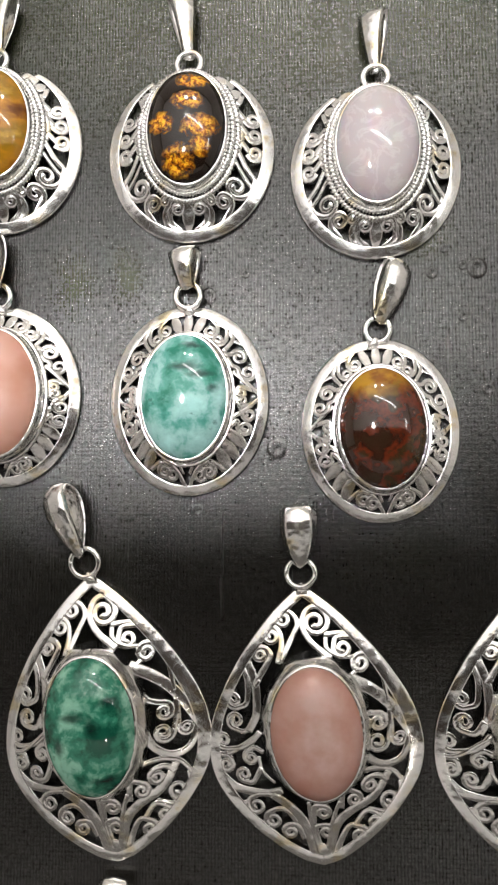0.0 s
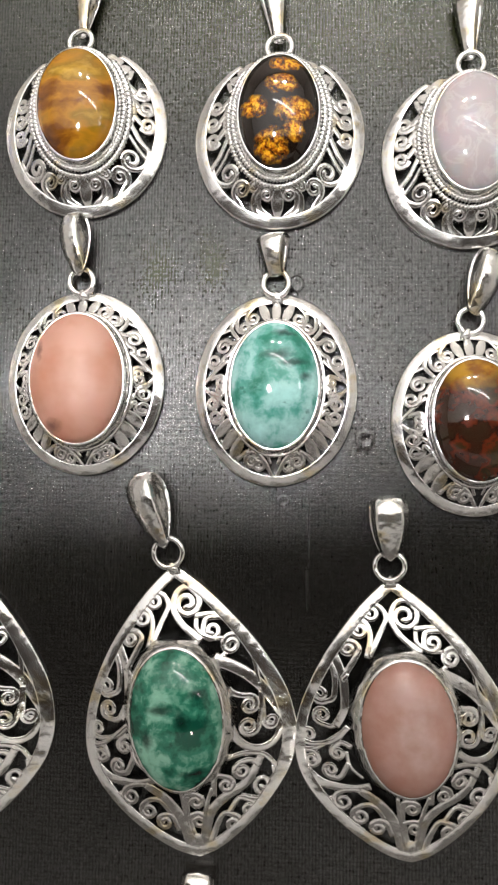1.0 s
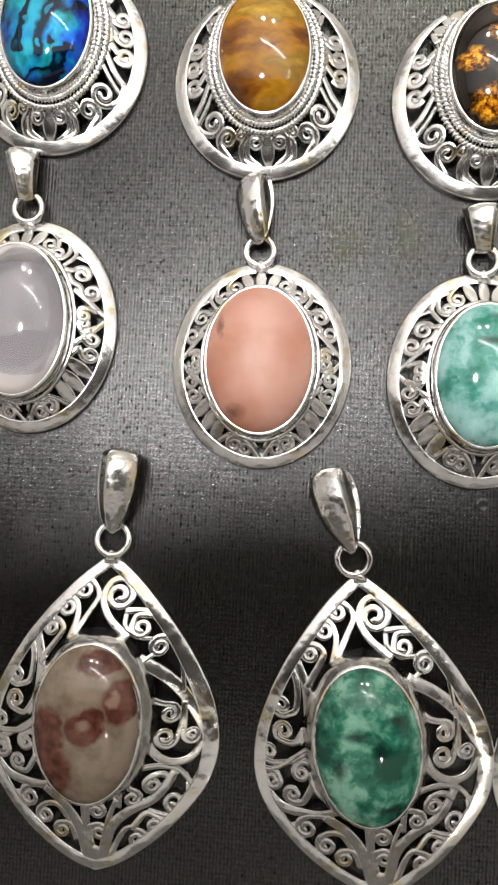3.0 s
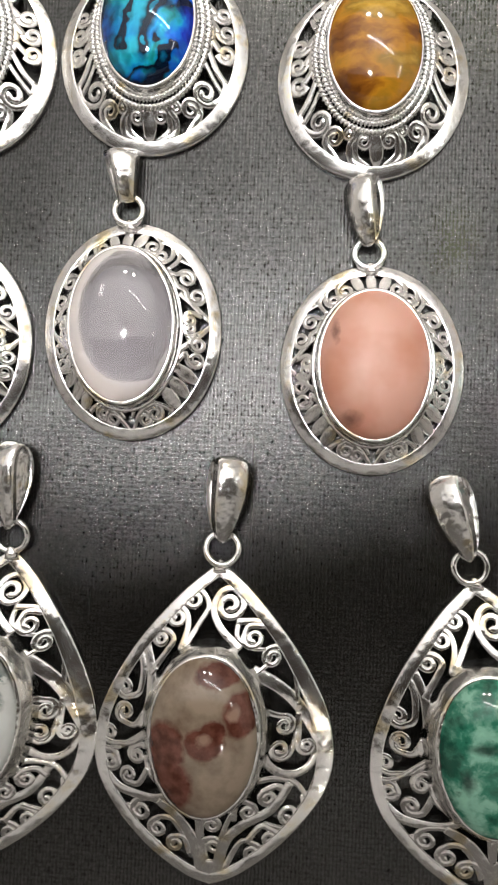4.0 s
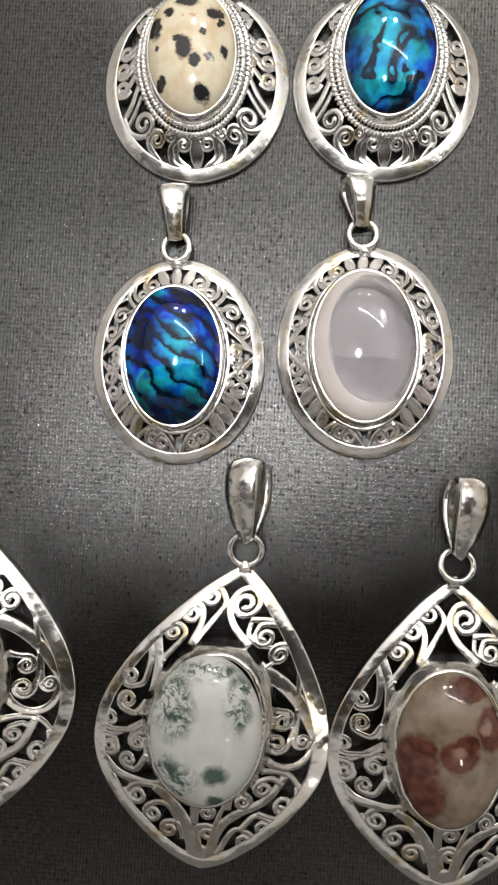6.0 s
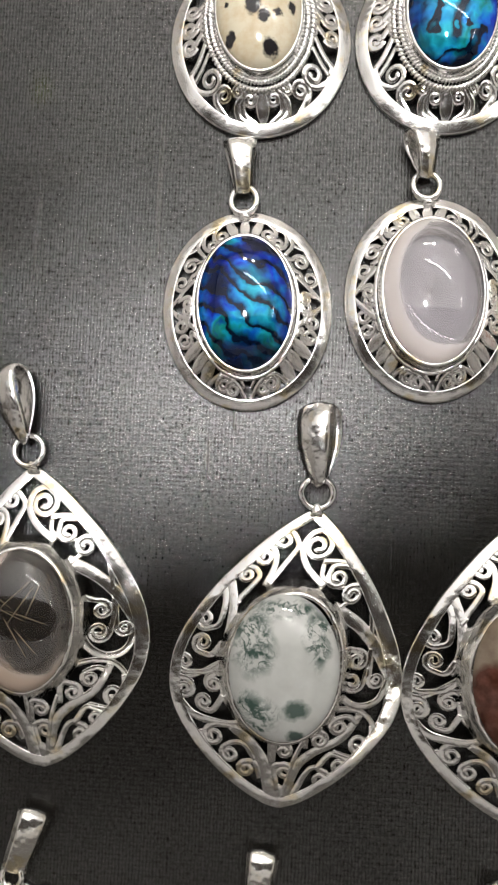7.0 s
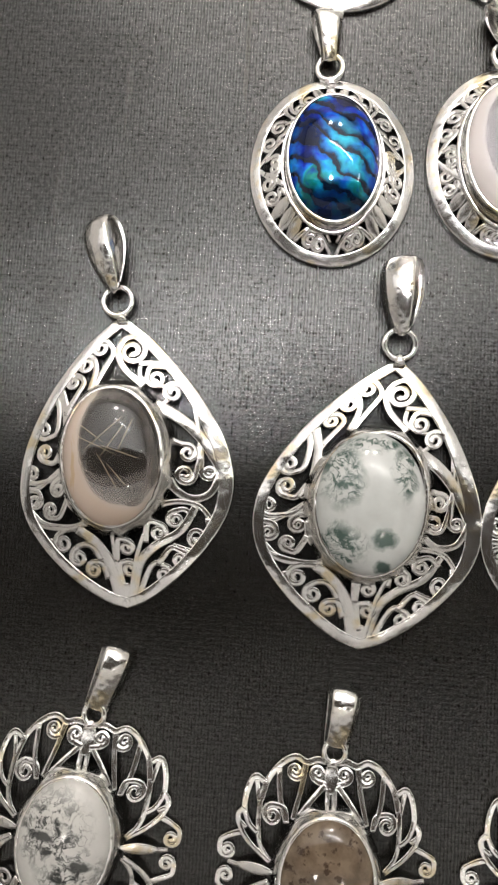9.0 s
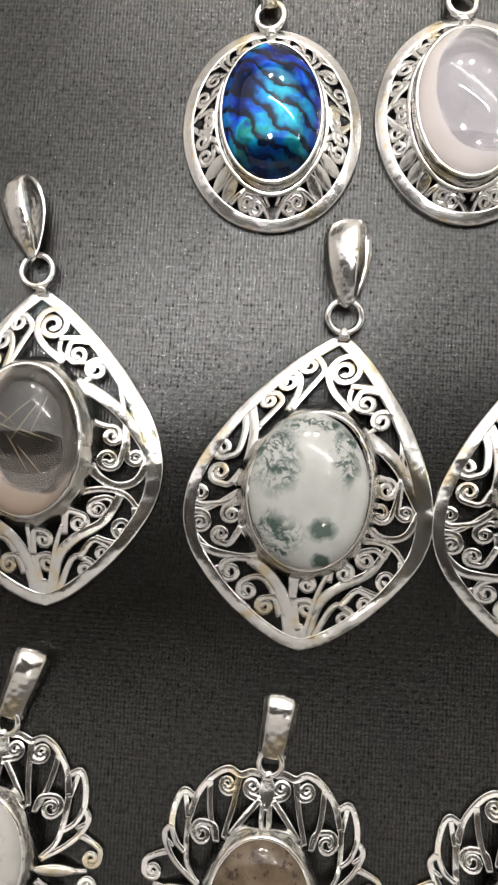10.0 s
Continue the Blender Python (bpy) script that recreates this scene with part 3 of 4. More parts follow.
    def bail(self, root, tip, wb, wt, deep, roll, puff, z):
        """A folded strap that narrows from its round top to the ring, lying on its back or rolled to a side."""
        d = tip - root
        length, ang = d.length, math.atan2(d.y, d.x) - math.pi / 2
        rows, n = [], 44
        for i in range(n):
            u = i / n * math.tau
            f = (1 - math.cos(u)) / 2
            v = length * f
            h = deep * math.sin(u) * (0.22 + 0.78 * f ** 0.8)
            du = 0.01
            f2 = (1 - math.cos(u + du)) / 2
            tv, th = length * (f2 - f), deep * math.sin(u + du) * (0.22 + 0.78 * f2 ** 0.8) - h
            ln = math.hypot(tv, th) or 1.0
            nv, nh = -th / ln, tv / ln
            w = wb + (wt - wb) * (math.sin(f ** 0.75 * math.pi * 0.62) if puff else f ** 1.25)
            row = []
            for s, e in ((-1, 0), (-0.6, 0.55), (0, 0.8), (0.6, 0.55), (1, 0), (0.6, 0.15), (0, 0.35), (-0.6, 0.15)):
                crown = (e - 0.45) * (1.5 if puff else 0.8)
                p = Vector((s * w / 2, v + nv * crown, h + nh * crown))
                p.rotate(Euler((0, radians(roll), 0)))
                row.append(p)
            rows.append(row)
        low = min(p.z for row in rows for p in row)
        lift = max(z, 0.15 - low)
        ca, sa = math.cos(ang), math.sin(ang)
        rows = [[(root.x + p.x * ca - p.y * sa, root.y + p.x * sa + p.y * ca, p.z + lift) for p in row] for row in rows]
        self.add("bail", sweep(rows, 8), bright_silver, "polished silver bail loop")

    def hanger(self, anchor, tip_world, roll, puff, wb=3.3, wt=6.4, deep=2.8, ring_r=2.5, z=1.6):
        a = Vector(anchor)
        a.x += self.skew * a.y ** 1.5 / (31 ** 0.5) if a.y > 0 else 0.0
        tip = self.local(*tip_world)
        d = (tip - a).normalized()
        k = self.skew
        self.skew = 0.0
        self.ring(a + d * (ring_r * 0.95), ring_r, 0.62, (self.rng.uniform(-8, 8), self.rng.uniform(-10, 10)), z + 0.7)
        self.bail(a + d * (ring_r * 1.45), tip, wb, wt, deep, roll, puff, z)
        rows = []
        for t, w in ((-1.6, 1.2), (-0.6, 1.1), (0.3, 0.75), (0.7, 0.5)):
            c = a + d * t
            rows.append([(c.x + w * math.cos(f), c.y + 0.3 * w * math.sin(f), z + 0.5 + 0.8 * w * math.sin(f)) for f in (q / 8 * math.tau for q in range(8))])
        self.add("solder_tab", sweep(rows, 8, False), bright_silver)
        self.skew = k


# ---- round pendants with a rope border ----
def round_pendant(x, y, turn, size, tip, roll, material, label, stone_label, rx=8.0, ry=11.8, seed=1, up=2.5):
    R, RY = 17.2, 18.8
    inner = lambda th: Vector(((rx + 2.5) * math.sin(radians(th)), up - (ry + 2.5) * math.cos(radians(th))))
    outer = lambda th: Vector(((R - 2.3) * math.sin(radians(th)), -(RY - 2.3) * math.cos(radians(th))))
    P = lambda th, s: tuple(inner(th).lerp(outer(th), s))

    def height(px, py):
        q = math.hypot(px / R, py / RY)
        return 1.0 + 3.4 * max(0.0, min(1.0, (1.0 - q) / 0.42)) ** 1.15

    p = Pendant(x, y, turn, size, label, height, seed)
    path = [Vector(((R - 1.25) * math.sin(radians(a)), -(RY - 1.25) * math.cos(radians(a)))) for a in np.linspace(-150, 150, 110)]
    p.add("rim", ribbon(path, lambda t: 2.4 * min(1.0, 0.4 + 4 * min(t, 1 - t)), height, 1.0))
    p.weight = 1.0
    p.bezel(0, up, rx, ry, 3.0, 6.9, 0.4)
    p.rope(0, up, rx + 1.15, ry + 1.1, 5.0, 0.52, 0, 360, 46)
    p.rope(0, up - 0.2, rx + 2.1, ry + 2.05, 4.3, 0.58, 135, 405, 46)
    p.leaf(P(0, -0.05), P(0, 1.05), 2.3)
    for s in (-1, 1):
        Q = lambda th, q: P(s * th, q)
        p.scroll([Q(5, 1.05), Q(15, 0.75)], Q(11, 0.25), 1.5, s)
        p.scroll([Q(5, 1.1), Q(18, 0.9), Q(22, 0.5)], Q(24, 0.15), 1.1, -s)
        p.scroll([Q(26, 1.1), Q(31, 0.95)], Q(35, 0.48), 1.8, s)
        p.scroll([Q(68, 0.95), Q(58, 1.0), Q(52, 0.9)], Q(51, 0.46), 2.1, -s)
        p.bar([Q(66, 1.05), Q(68, 0.5), Q(76, -0.05)], 1.1)
        p.bar([Q(60, 0.95), Q(62, 0.45), Q(66, 0.0)], 0.9)
        p.scroll([Q(84, 0.05), Q(80, 0.5)], Q(83, 0.66), 1.6, s)
        p.scroll([Q(98, 0.0), Q(93, 0.35)], Q(96, 0.66), 1.6, s)
        p.scroll([Q(112, -0.05), Q(106, 0.3)], Q(109, 0.66), 1.6, s)
        p.bar([Q(76, 0.0), Q(92, 0.08), Q(112, -0.02), Q(124, 0.2)], 1.2)
        p.bar([Q(118, 0.1), Q(124, 0.4), Q(134, 0.95)], 1.1)
        p.leaf(Q(127, -0.2), Q(138, 1.1), 2.2)
        p.leaf(Q(139, -0.4), Q(147, 1.3), 2.6)
        p.leaf(Q(150, -0.8), Q(154, 1.5), 2.4)
    p.stone(0, up, rx, ry, 6.7, 3.9, material, stone_label)
    p.hanger((0, up + ry + 1.3), tip, roll, False, wb=2.3, wt=6.2, deep=2.3, z=2.6)
    return p


# ---- oval pendants ----
def oval_pendant(x, y, turn, size, tip, roll, material, label, stone_label, rx=8.4, ry=12.0, seed=1, puff=False, off=(0, 0), backed=None):
    RX, RY = 15.9, 18.8
    inner = lambda th: Vector((off[0] + (rx + 1.0) * math.sin(radians(th)), off[1] + (ry + 1.0) * math.cos(radians(th))))
    outer = lambda th: Vector(((RX - 1.7) * math.sin(radians(th)), (RY - 1.7) * math.cos(radians(th))))
    P = lambda th, s: tuple(inner(th).lerp(outer(th), s))

    def height(px, py):
        q = math.hypot(px / RX, py / RY)
        return 1.1 + 3.3 * max(0.0, min(1.0, (1.0 - q) / 0.36)) ** 1.2

    p = Pendant(x, y, turn, size, label, height, seed)
    path = [Vector(((RX - 0.98) * math.sin(a), (RY - 0.98) * math.cos(a))) for a in np.linspace(0, math.tau, 120, endpoint=False)]
    p.add("rim", ribbon(path, lambda t: 2.1, height, 1.1, True))
    p.weight = 0.8
    p.bezel(off[0], off[1], rx, ry, 3.2, 6.8, 0.5, 0.1, 0.3, 0.3)
    collar = [Vector((off[0] + (rx + 1.05) * math.sin(a), off[1] + (ry + 1.05) * math.cos(a))) for a in np.linspace(0, math.tau, 96, endpoint=False)]
    p.add("collar", ribbon(collar, lambda t: 0.6 + 0.12 * math.sin(t * math.tau * 40), lambda px, py: height(px, py) + 0.5, 1.0, True))
    p.leaf(P(0, -0.1), P(0, 1.1), 1.7)
    for s in (-1, 1):
        Q = lambda th, q: P(s * th, q)
        p.leaf(Q(9, -0.05), Q(13, 1.1), 1.7)
        p.scroll([Q(17, 1.05), Q(24, 0.85)], Q(23, 0.42), 1.45, -s)
        p.scroll([Q(24, 0.9), Q(33, 0.95), Q(39, 0.6)], Q(35, 0.3), 1.3, -s)
        p.bar([Q(34, 1.05), Q(43, 0.75), Q(47, 0.1)], 1.2)
        p.bar([Q(44, 0.75), Q(52, 1.05)], 0.9)
        p.scroll([Q(48, 0.0), Q(53, 0.3)], Q(58, 0.55), 1.5, -s)
        p.scroll([Q(53, 0.1), Q(62, 0.15), Q(66, 0.35)], Q(71, 0.68), 1.6, s)
        p.scroll([Q(84, 0.75), Q(81, 0.3)], Q(86, 0.3), 1.0, s)
        p.scroll([Q(93, 0.75), Q(97, 0.3)], Q(92, 0.3), 1.0, -s)
        p.bar([Q(67, 0.1), Q(77, 0.5), Q(88, 1.05)], 1.2)
        p.bar([Q(107, 0.0), Q(98, 0.5), Q(89, 1.0)], 1.2)
        p.scroll([Q(99, 0.2), Q(96, 0.55)], Q(101, 0.62), 1.5, s)
        p.scroll([Q(118, -0.05), Q(108, 0.25)], Q(111, 0.62), 1.45, s)
        p.leaf(Q(118, -0.1), Q(124, 1.05), 2.05)
        p.leaf(Q(128, -0.1), Q(134, 1.05), 2.05)
        p.leaf(Q(138, -0.1), Q(143, 1.05), 2.05)
        p.scroll([Q(147, 0.9), Q(149, 0.45), Q(153, 0.12)], Q(158, 0.5), 1.35, -s)
        p.scroll([Q(152, 0.15), Q(164, 0.15)], Q(167, 0.52), 1.35, -s)
        p.bar([Q(158, 0.05), Q(170, 0.3), Q(179, 1.05)], 1.1)
        p.bar([Q(172, 0.0), Q(177, 0.4)], 0.8)
    if backed:
        p.ledge(off[0], off[1], rx, ry, 3.4, 0.0, backed)
        p.ledge(off[0], off[1], rx, ry, 3.7, 0.74)
    p.stone(off[0], off[1], rx, ry, 6.6, 4.2, material, stone_label)
    p.hanger((0, RY - 0.4), tip, roll, puff, z=1.2)
    return p


# ---- teardrop pendants ----
needle_material = plain("golden rutile", (0.80, 0.66, 0.42), 0.35)
HALF = ((30.4, 0.0), (29.0, 2.0), (25.3, 6.2), (20.5, 10.4), (15.5, 14.1), (10.5, 17.0), (5.0, 19.5), (0.0, 20.7), (-5.0, 20.8), (-10.0, 19.3), (-15.0, 16.0), (-19.5, 11.8), (-23.0, 7.4), (-25.4, 3.4), (-26.5, 0.0))


def teardrop_pendant(x, y, turn, size, tip, roll, material, label, stone_label, rx=9.0, ry=13.0, seed=1, skew=0.0, off=(0, 2), dome=4.6, open_back=False, needles=()):
    ox, oy = off

    def height(px, py):
        q = math.hypot((px - ox) / 9.0, (py - oy) / 13.0)
        return 0.8 + 4.0 * max(0.0, min(1.0, (2.2 - q) / 1.2)) ** 1.25

    p = Pendant(x, y, turn, size, label, height, seed)
    p.skew, p.weight = skew, 1.05
    ys, ws = [h for h, w in HALF][::-1], [w for h, w in HALF][::-1]
    p.limit = lambda v: max(0.6, float(np.interp(v, ys, ws)) - 1.3)
    right = smooth_path([(w, h) for h, w in HALF], 0.8)
    line = right + [Vector((-v.x, v.y)) for v in right[-2:0:-1]]
    n = len(line)
    inset = []
    for i, v in enumerate(line):
        d = line[(i + 1) % n] - line[i - 1]
        d.normalize()
        inset.append(v + Vector((d.y, -d.x)) * 1.15)
    p.add("rim", ribbon(inset, lambda t: 2.2 + 1.0 * max(0.0, math.cos((t - 0.24) * math.tau)) ** 4, height, 1.1, True))
    p.bezel(ox, oy, rx, ry, 3.2, 7.6, 0.6, 0.2, 0.3, 1.7)
    S, B = p.scroll, p.bar
    # upper heart and side scrolls
    S([(-5.3, 15.3), (-2.8, 19.8), (-1.4, 22.7), (-2.4, 24.7)], (-4.1, 23.7), 1.8, 1, 1.55, 0.95)
    S([(4.7, 15.6), (1.1, 18.9), (-0.5, 22.2), (0.4, 25.0), (2.4, 25.9)], (2.2, 22.8), 2.7, -1, 1.55, 1.15)
    S([(-5.8, 15.0), (-4.8, 18.8), (-5.1, 21.2), (-6.1, 22.2)], (-6.8, 20.5), 1.8, 1)
    S([(-10.8, 10.9), (-8.4, 14.4), (-7.1, 16.8), (-8.2, 18.2)], (-9.4, 16.9), 1.5, 1)
    B([(-13.7, 16.5), (-11.7, 17.5), (-9.1, 18.5)], 0.90)
    B([(-9.5, 22.2), (-7.0, 22.2)], 0.80)
    B([(-7.1, 25.4), (-5.0, 25.3)], 0.80)
    B([(3.6, 20.2), (7.1, 20.2), (10.7, 19.2), (14.3, 16.6)], 1.10)
    S([(10.1, 19.3), (6.1, 19.5)], (6.9, 17.2), 1.9, 1)
    S([(14.3, 15.8), (11.7, 15.7)], (10.2, 14.2), 1.8, 1)
    B([(3.9, 19.8), (4.1, 17.4), (6.7, 15.7), (9.0, 15.5)], 0.90)
    B([(9.4, 12.9), (7.3, 11.2)], 0.90)
    # right flank
    B([(6.8, 12.0), (11.8, 8.9), (15.5, 5.1), (19.0, -0.9)], 2.3)
    B([(13.8, 14.7), (14.4, 10.6), (15.0, 5.8)], 0.95)
    S([(7.5, 8.9), (9.6, 5.3), (11.9, 4.2)], (12.7, 2.4), 1.8, -1)
    S([(15.2, 4.6), (14.9, 1.2)], (12.1, -1.6), 2.0, -1)
    S([(15.2, 4.6), (15.2, 0.6)], (16.5, -1.4), 1.5, 1)
    B([(8.5, -0.4), (10.1, -4.2), (13.2, -6.2), (16.8, -5.2), (19.0, -0.6)], 1.45)
    # left flank
    S([(-13.4, 15.5), (-12.2, 11.7), (-12.6, 7.4)], (-15.3, 7.9), 1.8, -1)
    B([(-11.9, 15.4), (-10.6, 10.9), (-10.8, 5.2), (-12.6, 1.5)], 1.6)
    B([(-10.8, 10.4), (-9.6, 12.0)], 0.90)
    S([(-11.4, 4.1), (-13.2, 1.6)], (-15.1, 3.6), 1.8, -1)
    S([(-10.3, 1.7), (-13.1, -1.3), (-16.9, -2.2)], (-18.1, -0.3), 1.7, -1)
    B([(-20.4, -2.7), (-16.9, -3.1), (-10.7, 1.1)], 0.95)
    S([(-19.9, -3.2), (-17.1, -3.7)], (-17.7, -5.5), 1.5, -1)
    S([(-9.9, -2.4), (-11.7, -1.6)], (-12.6, -3.6), 1.5, 1)
    S([(-10.6, -5.6), (-12.4, -8.7)], (-14.2, -7.4), 1.5, -1)
    B([(-19.2, -7.2), (-15.8, -10.1), (-10.4, -10.9), (-6.8, -10.1)], 1.6)
    B([(-11.0, -3.3), (-10.4, -6.3), (-8.1, -8.6)], 0.85)
    B([(-20.3, -4.5), (-18.5, -8.5), (-15.8, -9.8)], 0.85)
    # lower left
    S([(-5.3, -13.8), (-8.4, -11.4), (-11.0, -11.2)], (-12.1, -13.6), 1.9, 1)
    S([(-4.3, -17.1), (-6.3, -14.4), (-8.2, -14.2)], (-9.0, -16.5), 1.7, 1)
    S([(-3.3, -20.7), (-4.3, -17.7)], (-5.9, -19.0), 1.5, 1)
    B([(-1.2, -24.8), (-2.7, -18.2), (-5.3, -13.8), (-8.9, -11.1)], 2.1)
    B([(-0.6, -24.8), (-1.6, -18.1), (-2.0, -12.4)], 0.95)
    B([(-14.7, -12.8), (-12.1, -16.8), (-8.4, -19.7)], 0.85)
    B([(-10.5, -18.3), (-6.9, -21.3)], 0.85)
    # lower middle and right
    S([(-1.4, -17.5), (-0.9, -13.5)], (0.6, -14.9), 1.4, -1)
    S([(-0.4, -22.9), (-1.0, -18.3)], (0.9, -19.0), 1.6, -1)
    B([(5.9, -7.5), (10.7, -6.7), (14.8, -7.9), (17.8, -12.5)], 1.10)
    B([(1.0, -24.8), (2.8, -18.2), (5.8, -15.0), (10.8, -12.2), (13.9, -7.7)], 1.8)
    B([(0.6, -24.8), (2.3, -17.0), (4.0, -12.5)], 0.95)
    S([(13.6, -9.7), (11.7, -8.2)], (10.0, -10.0), 1.6, 1)
    S([(16.1, -10.0), (16.2, -12.5)], (13.8, -13.4), 2.1, -1)
    S([(4.2, -14.2), (4.9, -10.4)], (6.7, -12.4), 1.6, -1)
    S([(6.3, -18.4), (8.8, -15.4)], (10.5, -17.6), 1.6, -1)
    S([(2.3, -23.9), (5.3, -18.3)], (7.3, -20.3), 1.8, -1)
    B([(9.3, -14.8), (13.4, -16.1), (16.2, -15.3)], 0.85)
    B([(8.9, -19.8), (12.5, -20.1), (14.2, -19.3)], 0.85)
    p.leaf((0, -21.6), (0, -26.2), 2.6)
    if open_back:
        p.ledge(ox, oy, rx, ry, 4.0, 0.87)
    p.stone(ox, oy, rx, ry, 7.5, dome, material, stone_label)
    for nx, ny, nz, ang, ln in needles:
        d = Vector((math.cos(radians(ang)), math.sin(radians(ang)), 0.06))
        rows = [[(ox + nx + d.x * ln * t - d.y * 0.09 * w * math.cos(q), oy + ny + d.y * ln * t + d.x * 0.09 * w * math.cos(q), nz + d.z * ln * t + 0.09 * w * math.sin(q)) for q in (0.0, 2.1, 4.2)] for t, w in ((-0.5, 0.3), (0.0, 1.0), (0.5, 0.3))]
        p.add("needle", sweep(rows, 3, False), needle_material, parent=p.setting)
    p.hanger((0, 30.2), tip, roll, True, wb=2.2, wt=7.2, deep=3.6, ring_r=2.9, z=1.2)
    return p


# ---- lace pendants ----
def lace_pendant(x, y, turn, size, tip, roll, material, label, stone_label, seed=1):
    rx, ry = 9.3, 12.5
    inner = lambda th: Vector(((rx + 1.0) * math.sin(radians(th)), (ry + 1.0) * math.cos(radians(th))))
    outer = lambda th: Vector((20.0 * math.sin(radians(th)), 22.0 * math.cos(radians(th))))
    P = lambda th, s: tuple(inner(th).lerp(outer(th), s))

    def height(px, py):
        q = math.hypot(px / 20.0, py / 22.0)
        return 1.0 + 2.6 * max(0.0, min(1.0, (1.0 - q) / 0.45))

    p = Pendant(x, y, turn, size, label, height, seed)
    p.bezel(0, 0, rx, ry, 2.6, 6.4, 0.7, 0.25, 0.3, 1.2)
    p.weight = 1.1
    p.leaf((0, 15.8), (0, 22.2), 2.8)
    for s in (-1, 1):
        for v in (1, -1):
            M = lambda *pts: [(s * a, v * b) for a, b in pts]
            k = s * v
            p.scroll(M((0.6, 17.4), (2.6, 17.9)), (s * 2.7, v * 19.5), 1.5, k)
            p.bar(M((1.2, 21.8), (3.1, 22.0), (5.3, 21.3), (7.6, 22.2), (10.3, 20.7), (13.0, 17.2), (14.2, 13.0)), 1.25)
            p.scroll(M((5.4, 21.2), (5.8, 19.0)), (s * 7.5, v * 19.5), 1.6, k)
            p.bar(M((5.3, 21.2), (6.2, 16.0), (7.6, 10.5)), 1.1)
            p.bar(M((10.9, 20.0), (10.4, 14.5), (8.9, 9.6)), 1.1)
            p.bar(M((1.2, 17.6), (4.0, 14.4), (6.4, 11.2)), 1.1)
            p.bar(M((0.6, 17.0), (0.9, 11.5)), 1.0)
            p.scroll(M((8.8, 9.6), (9.4, 12.2)), (s * 11.7, v * 10.7), 2.1, -k)
            p.bar(M((13.2, 17.0), (14.4, 12.0), (14.0, 5.4), (11.5, 2.0)), 1.1)
            p.bar(M((13.6, 16.4), (15.6, 17.6), (17.0, 15.2), (17.5, 11.4), (16.4, 8.4), (14.4, 6.8)), 1.15)
            p.bar(M((15.4, 17.2), (14.6, 12.6)), 0.9)
            p.bar(M((17.4, 11.2), (18.7, 9.4), (17.8, 6.8), (15.6, 4.4), (11.6, 1.8)), 1.1)
            p.bar(M((18.4, 8.4), (16.8, 7.4)), 0.9)
            p.scroll(M((17.8, 6.4), (19.6, 5.6), (21.8, 4.4)), (s * 20.5, v * 2.5), 1.6, -k)
    for s in (-1, 1):
        p.leaf((s * 10.8, 0), (s * 18.6, 0), 2.0)
        p.bar([(s * 18.0, 0), (s * 20.2, 0.2)], 1.0)
    p.stone(0, 0, rx, ry, 6.3, 4.0, material, stone_label)
    p.hanger((0, 22.2), tip, roll, False, wb=5.2, wt=6.8, deep=2.6, ring_r=2.2, z=1.4)
    return p


# ---- the pendants ----
blue_a, blue_b = abalone("blue abalone", 1.0, False), abalone("striped blue abalone", 2.3, True)
round_pendant(13.4, 66.0, -0.5, (1.004, 1.0), (13.1, 98.5), -25, rose_quartz(), "round silver openwork pendant with a pale rose quartz", "polished pale rose quartz cabochon", 8.1, 11.8, 11)
round_pendant(-24.5, 70.8, -0.6, (1.017, 1.0), (-26.3, 104.0), 15, amber(), "round silver openwork pendant with black and gold amber", "black amber cabochon with golden flakes", 7.9, 11.6, 12)
round_pendant(-65.2, 73.7, 4.1, (1.012, 1.0), (-64.5, 107.0), -20, golden_eye(), "round silver openwork pendant with golden brown stone", "golden brown pietersite cabochon", 8.1, 11.6, 13)
round_pendant(-105.9, 78.5, 0.9, (1.038, 1.0), (-107.0, 114.0), 10, blue_a, "round silver openwork pendant with blue abalone shell", "shimmering blue abalone cabochon", 8.2, 11.8, 14)
round_pendant(-142.6, 77.4, 4.7, (1.055, 1.0), (-146.0, 113.0), 10, dalmatian(), "round silver openwork pendant with spotted dalmatian jasper", "cream jasper cabochon with black spots", 7.9, 11.6, 15)

oval_pendant(13.7, 12.6, 3.1, (0.97, 1.0), (17.6, 46.0), 30, red_jasper(), "oval silver openwork pendant with red brown jasper", "red brown jasper cabochon", 8.5, 12.0, 21, True)
oval_pendant(-24.6, 19.0, -0.2, (1.029, 0.987), (-25.6, 50.2), -15, teal("amazonite", (0.24, 0.44, 0.42), (0.08, 0.28, 0.23), (0.02, 0.16, 0.11), (0.012, 0.04, 0.035), 1.0, [(0.5, 5.4, 2.6, 0.9), (3.6, 4.0, 2.2, 0.6), (6.2, 1.2, 1.0, 0.8), (2.0, 9.5, 2.0, 0.5)]), "oval silver openwork pendant with mottled turquoise stone", "mottled turquoise green cabochon", 8.4, 12.0, 22)
oval_pendant(-63.6, 20.3, 2.4, (1.004, 1.021), (-66.7, 54.6), -35, salmon(), "oval silver openwork pendant with salmon pink stone", "salmon pink cabochon with brown stains", 9.2, 12.9, 23, True)
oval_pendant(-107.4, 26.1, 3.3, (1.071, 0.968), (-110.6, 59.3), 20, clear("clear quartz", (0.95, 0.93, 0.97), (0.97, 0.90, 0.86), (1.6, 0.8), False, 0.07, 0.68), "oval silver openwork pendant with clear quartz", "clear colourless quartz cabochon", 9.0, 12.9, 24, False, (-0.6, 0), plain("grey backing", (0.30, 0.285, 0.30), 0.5))
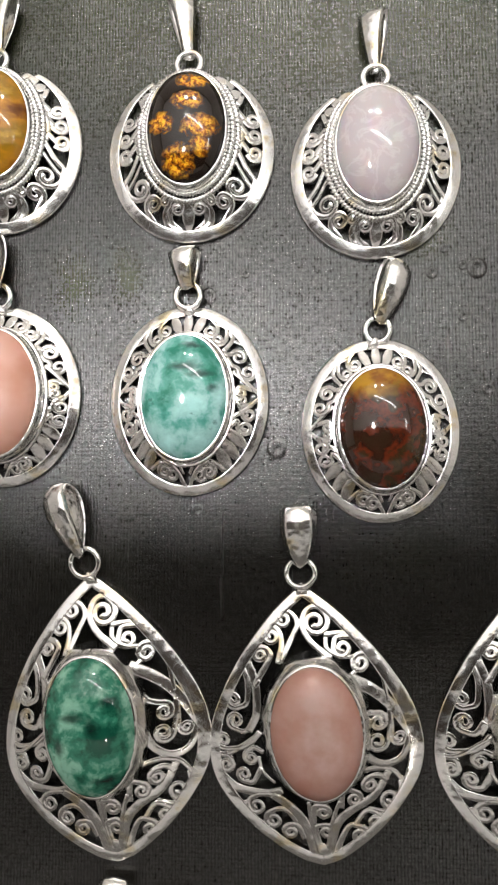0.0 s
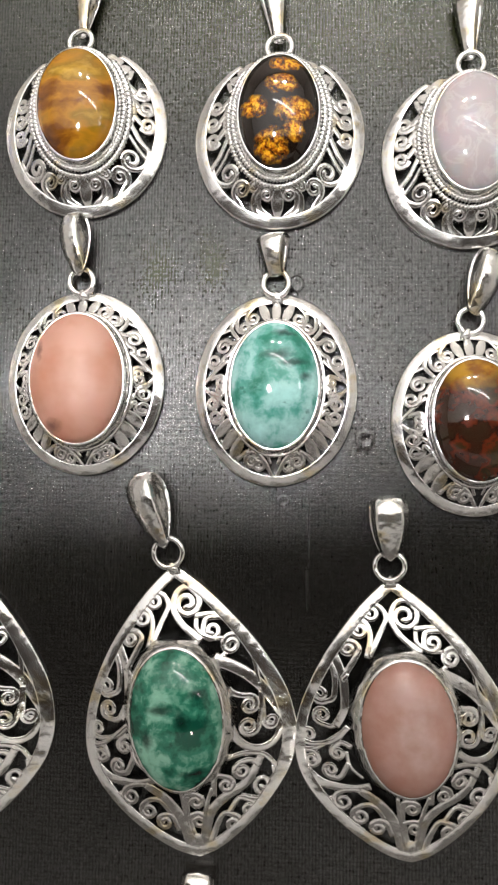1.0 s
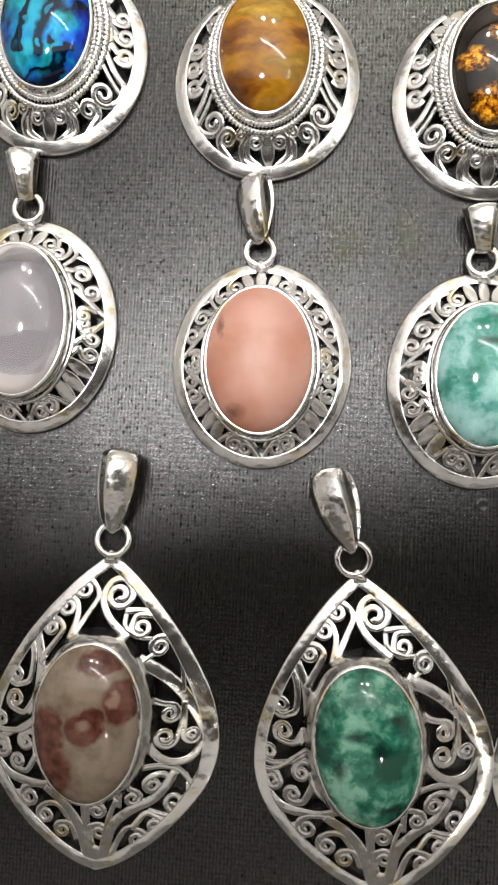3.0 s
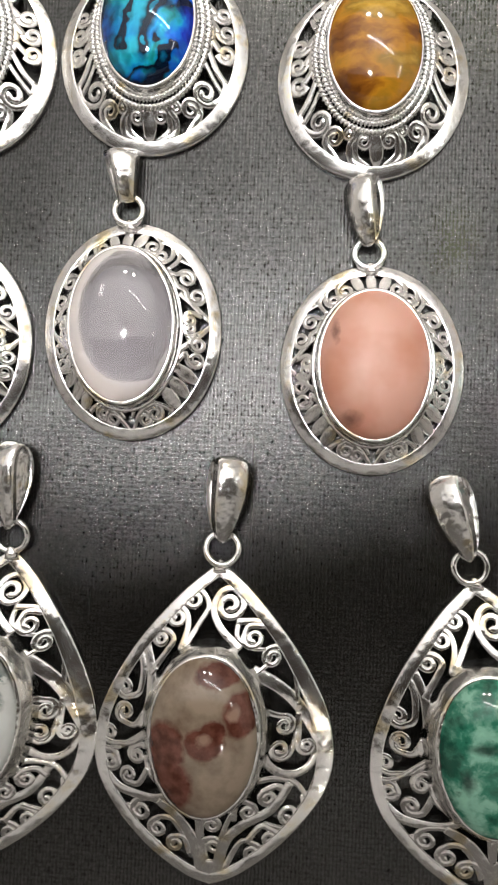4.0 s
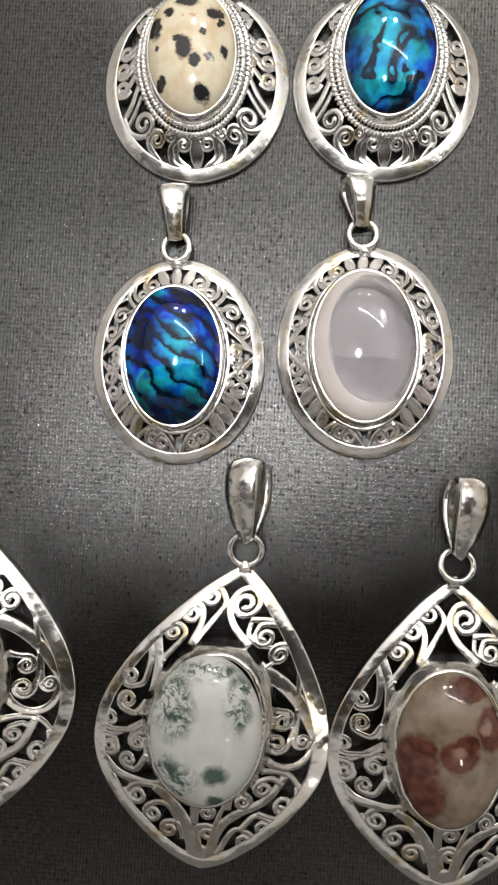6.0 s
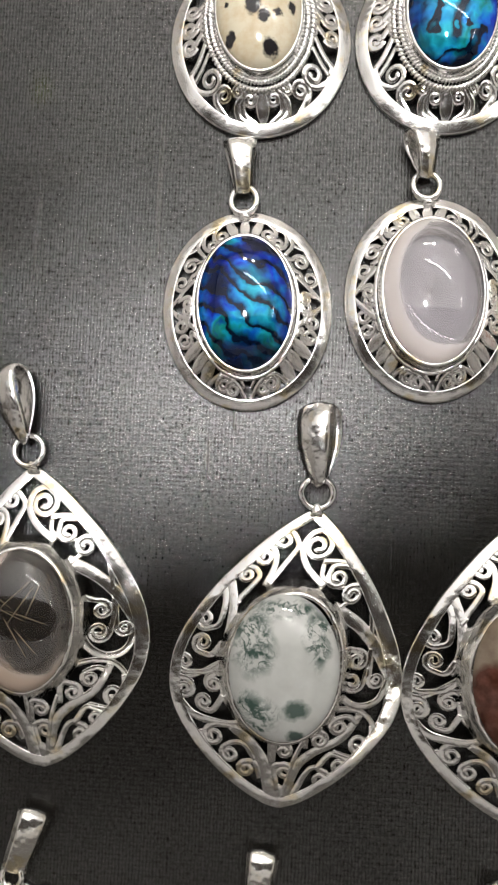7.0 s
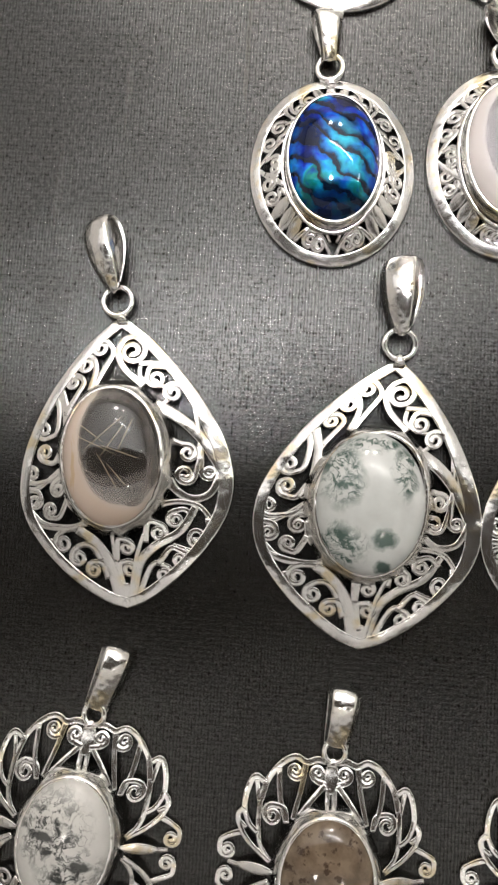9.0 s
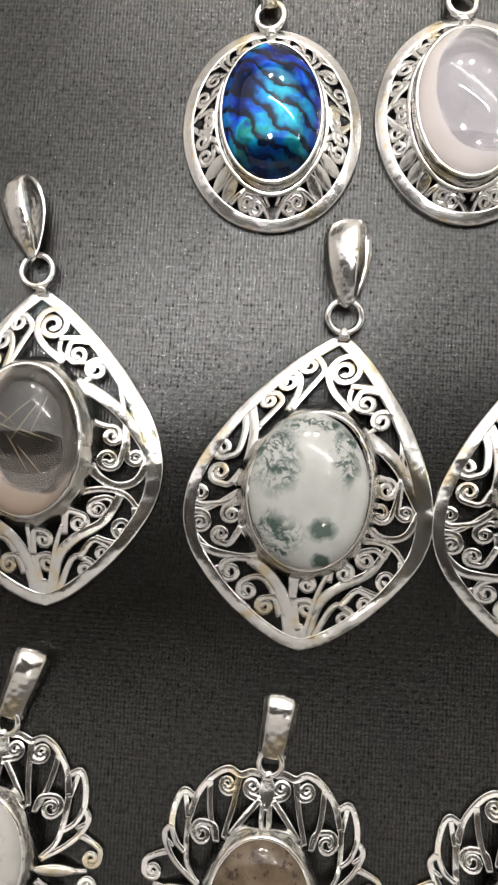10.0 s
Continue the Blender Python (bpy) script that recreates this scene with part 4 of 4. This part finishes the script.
oval_pendant(-142.8, 22.7, 3.7, (1.05, 0.99), (-145.6, 56.5), 5, blue_b, "oval silver openwork pendant with striped blue abalone", "striped blue and green abalone cabochon", 8.6, 12.3, 25)

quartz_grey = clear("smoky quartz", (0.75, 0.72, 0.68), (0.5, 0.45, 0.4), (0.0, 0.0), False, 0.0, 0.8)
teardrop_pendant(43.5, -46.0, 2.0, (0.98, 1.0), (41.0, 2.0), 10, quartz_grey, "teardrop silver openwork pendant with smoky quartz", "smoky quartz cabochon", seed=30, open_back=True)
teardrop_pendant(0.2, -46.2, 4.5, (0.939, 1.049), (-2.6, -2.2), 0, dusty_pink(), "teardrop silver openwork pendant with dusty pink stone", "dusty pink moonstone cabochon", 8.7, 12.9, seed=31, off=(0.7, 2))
teardrop_pendant(-41.1, -46.0, 6.6, (0.99, 1.005), (-51.0, 1.6), -30, teal("green aventurine", (0.22, 0.45, 0.34), (0.030, 0.19, 0.12), (0.006, 0.07, 0.042), (0.004, 0.02, 0.014), 2.2, [(-2.0, 3.0, 2.2, 0.8), (1.5, 1.0, 1.2, 1.8), (3.0, -9.0, 2.2, 0.7), (-5.0, -2.0, 0.8, 1.6), (4.5, 5.0, 1.6, 0.6)]), "teardrop silver openwork pendant with mottled green stone", "mottled deep green cabochon", 8.8, 13.1, seed=32, off=(-0.9, 2))
teardrop_pendant(-89.5, -45.5, 1.6, (0.995, 1.023), (-87.6, 3.4), 20, blotched(), "teardrop silver openwork pendant with brown blotched jasper", "beige jasper cabochon with brown blotches", 9.0, 13.4, seed=33, off=(-0.6, 1.6), skew=0.04)
teardrop_pendant(-132.6, -45.0, -0.5, (0.995, 1.05), (-128.0, 4.6), -25, dendrite("tree agate", (0.64, 0.66, 0.64), (0.030, 0.075, 0.058), 0.30, 0.455, [(2.4, -6.4, 2.1, 1.7), (2.6, -11.4, 1.5, 1.2)], [(-5.6, 5.2, 3.6, 5.5), (-5.5, -8.0, 4.4, 3.6), (6.0, 6.0, 2.2, 4.5), (0.5, 11.0, 5.0, 1.6)]), "teardrop silver openwork pendant with white tree agate", "white agate cabochon with dark green moss veins", 9.6, 13.2, seed=34, off=(-0.1, 1.2), skew=0.15)
# off-centre core of the rutile quartz paints its bright refracted crescent
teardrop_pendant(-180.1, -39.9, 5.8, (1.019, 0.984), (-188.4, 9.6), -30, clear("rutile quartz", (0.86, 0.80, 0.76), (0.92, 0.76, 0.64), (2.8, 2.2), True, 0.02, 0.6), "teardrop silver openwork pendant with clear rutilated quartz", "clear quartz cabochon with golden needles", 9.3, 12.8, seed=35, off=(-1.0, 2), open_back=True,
                 needles=[(-1.0, 4.0, 8.0, 40, 9.0), (0.5, 2.6, 8.4, 52, 8.0), (-2.6, 2.0, 7.8, -28, 8.5), (-3.4, 4.2, 7.6, -40, 6.0), (1.6, 0.6, 8.2, -22, 7.0), (2.6, 3.4, 7.9, 64, 6.5), (-0.6, -2.6, 8.0, -62, 7.5), (1.0, -3.4, 7.8, -52, 5.5)])

lace_pendant(-184.6, -108.3, -6.2, (0.91, 1.0), (-178.0, -74.0), 15, dendrite("dendritic opal", (0.64, 0.63, 0.60), (0.012, 0.015, 0.015), 0.42, 0.49, [(-3.5, 2.0, 2.6, 0.9), (4.0, -2.0, 2.0, 0.9)], [(-2.0, 3.0, 6.0, 6.0), (3.0, -5.0, 5.0, 6.0)]), "silver lace pendant with white dendritic opal", "white opal cabochon with black dendrites", seed=41)
lace_pendant(-137.0, -111.6, -1.0, (0.895, 1.0), (-135.0, -78.6), 0, umber(), "silver lace pendant with grey brown jasper", "grey brown jasper cabochon", seed=42)
lace_pendant(-91.5, -113.0, 0.0, (0.93, 1.0), (-91.0, -81.0), 0, umber(), "silver lace pendant with brown jasper", "brown jasper cabochon", seed=43)
lace_pendant(-38.8, -107.0, 0.0, (0.93, 1.0), (-38.2, -74.4), 0, umber(), "silver lace pendant with brown jasper", "brown jasper cabochon", seed=44)
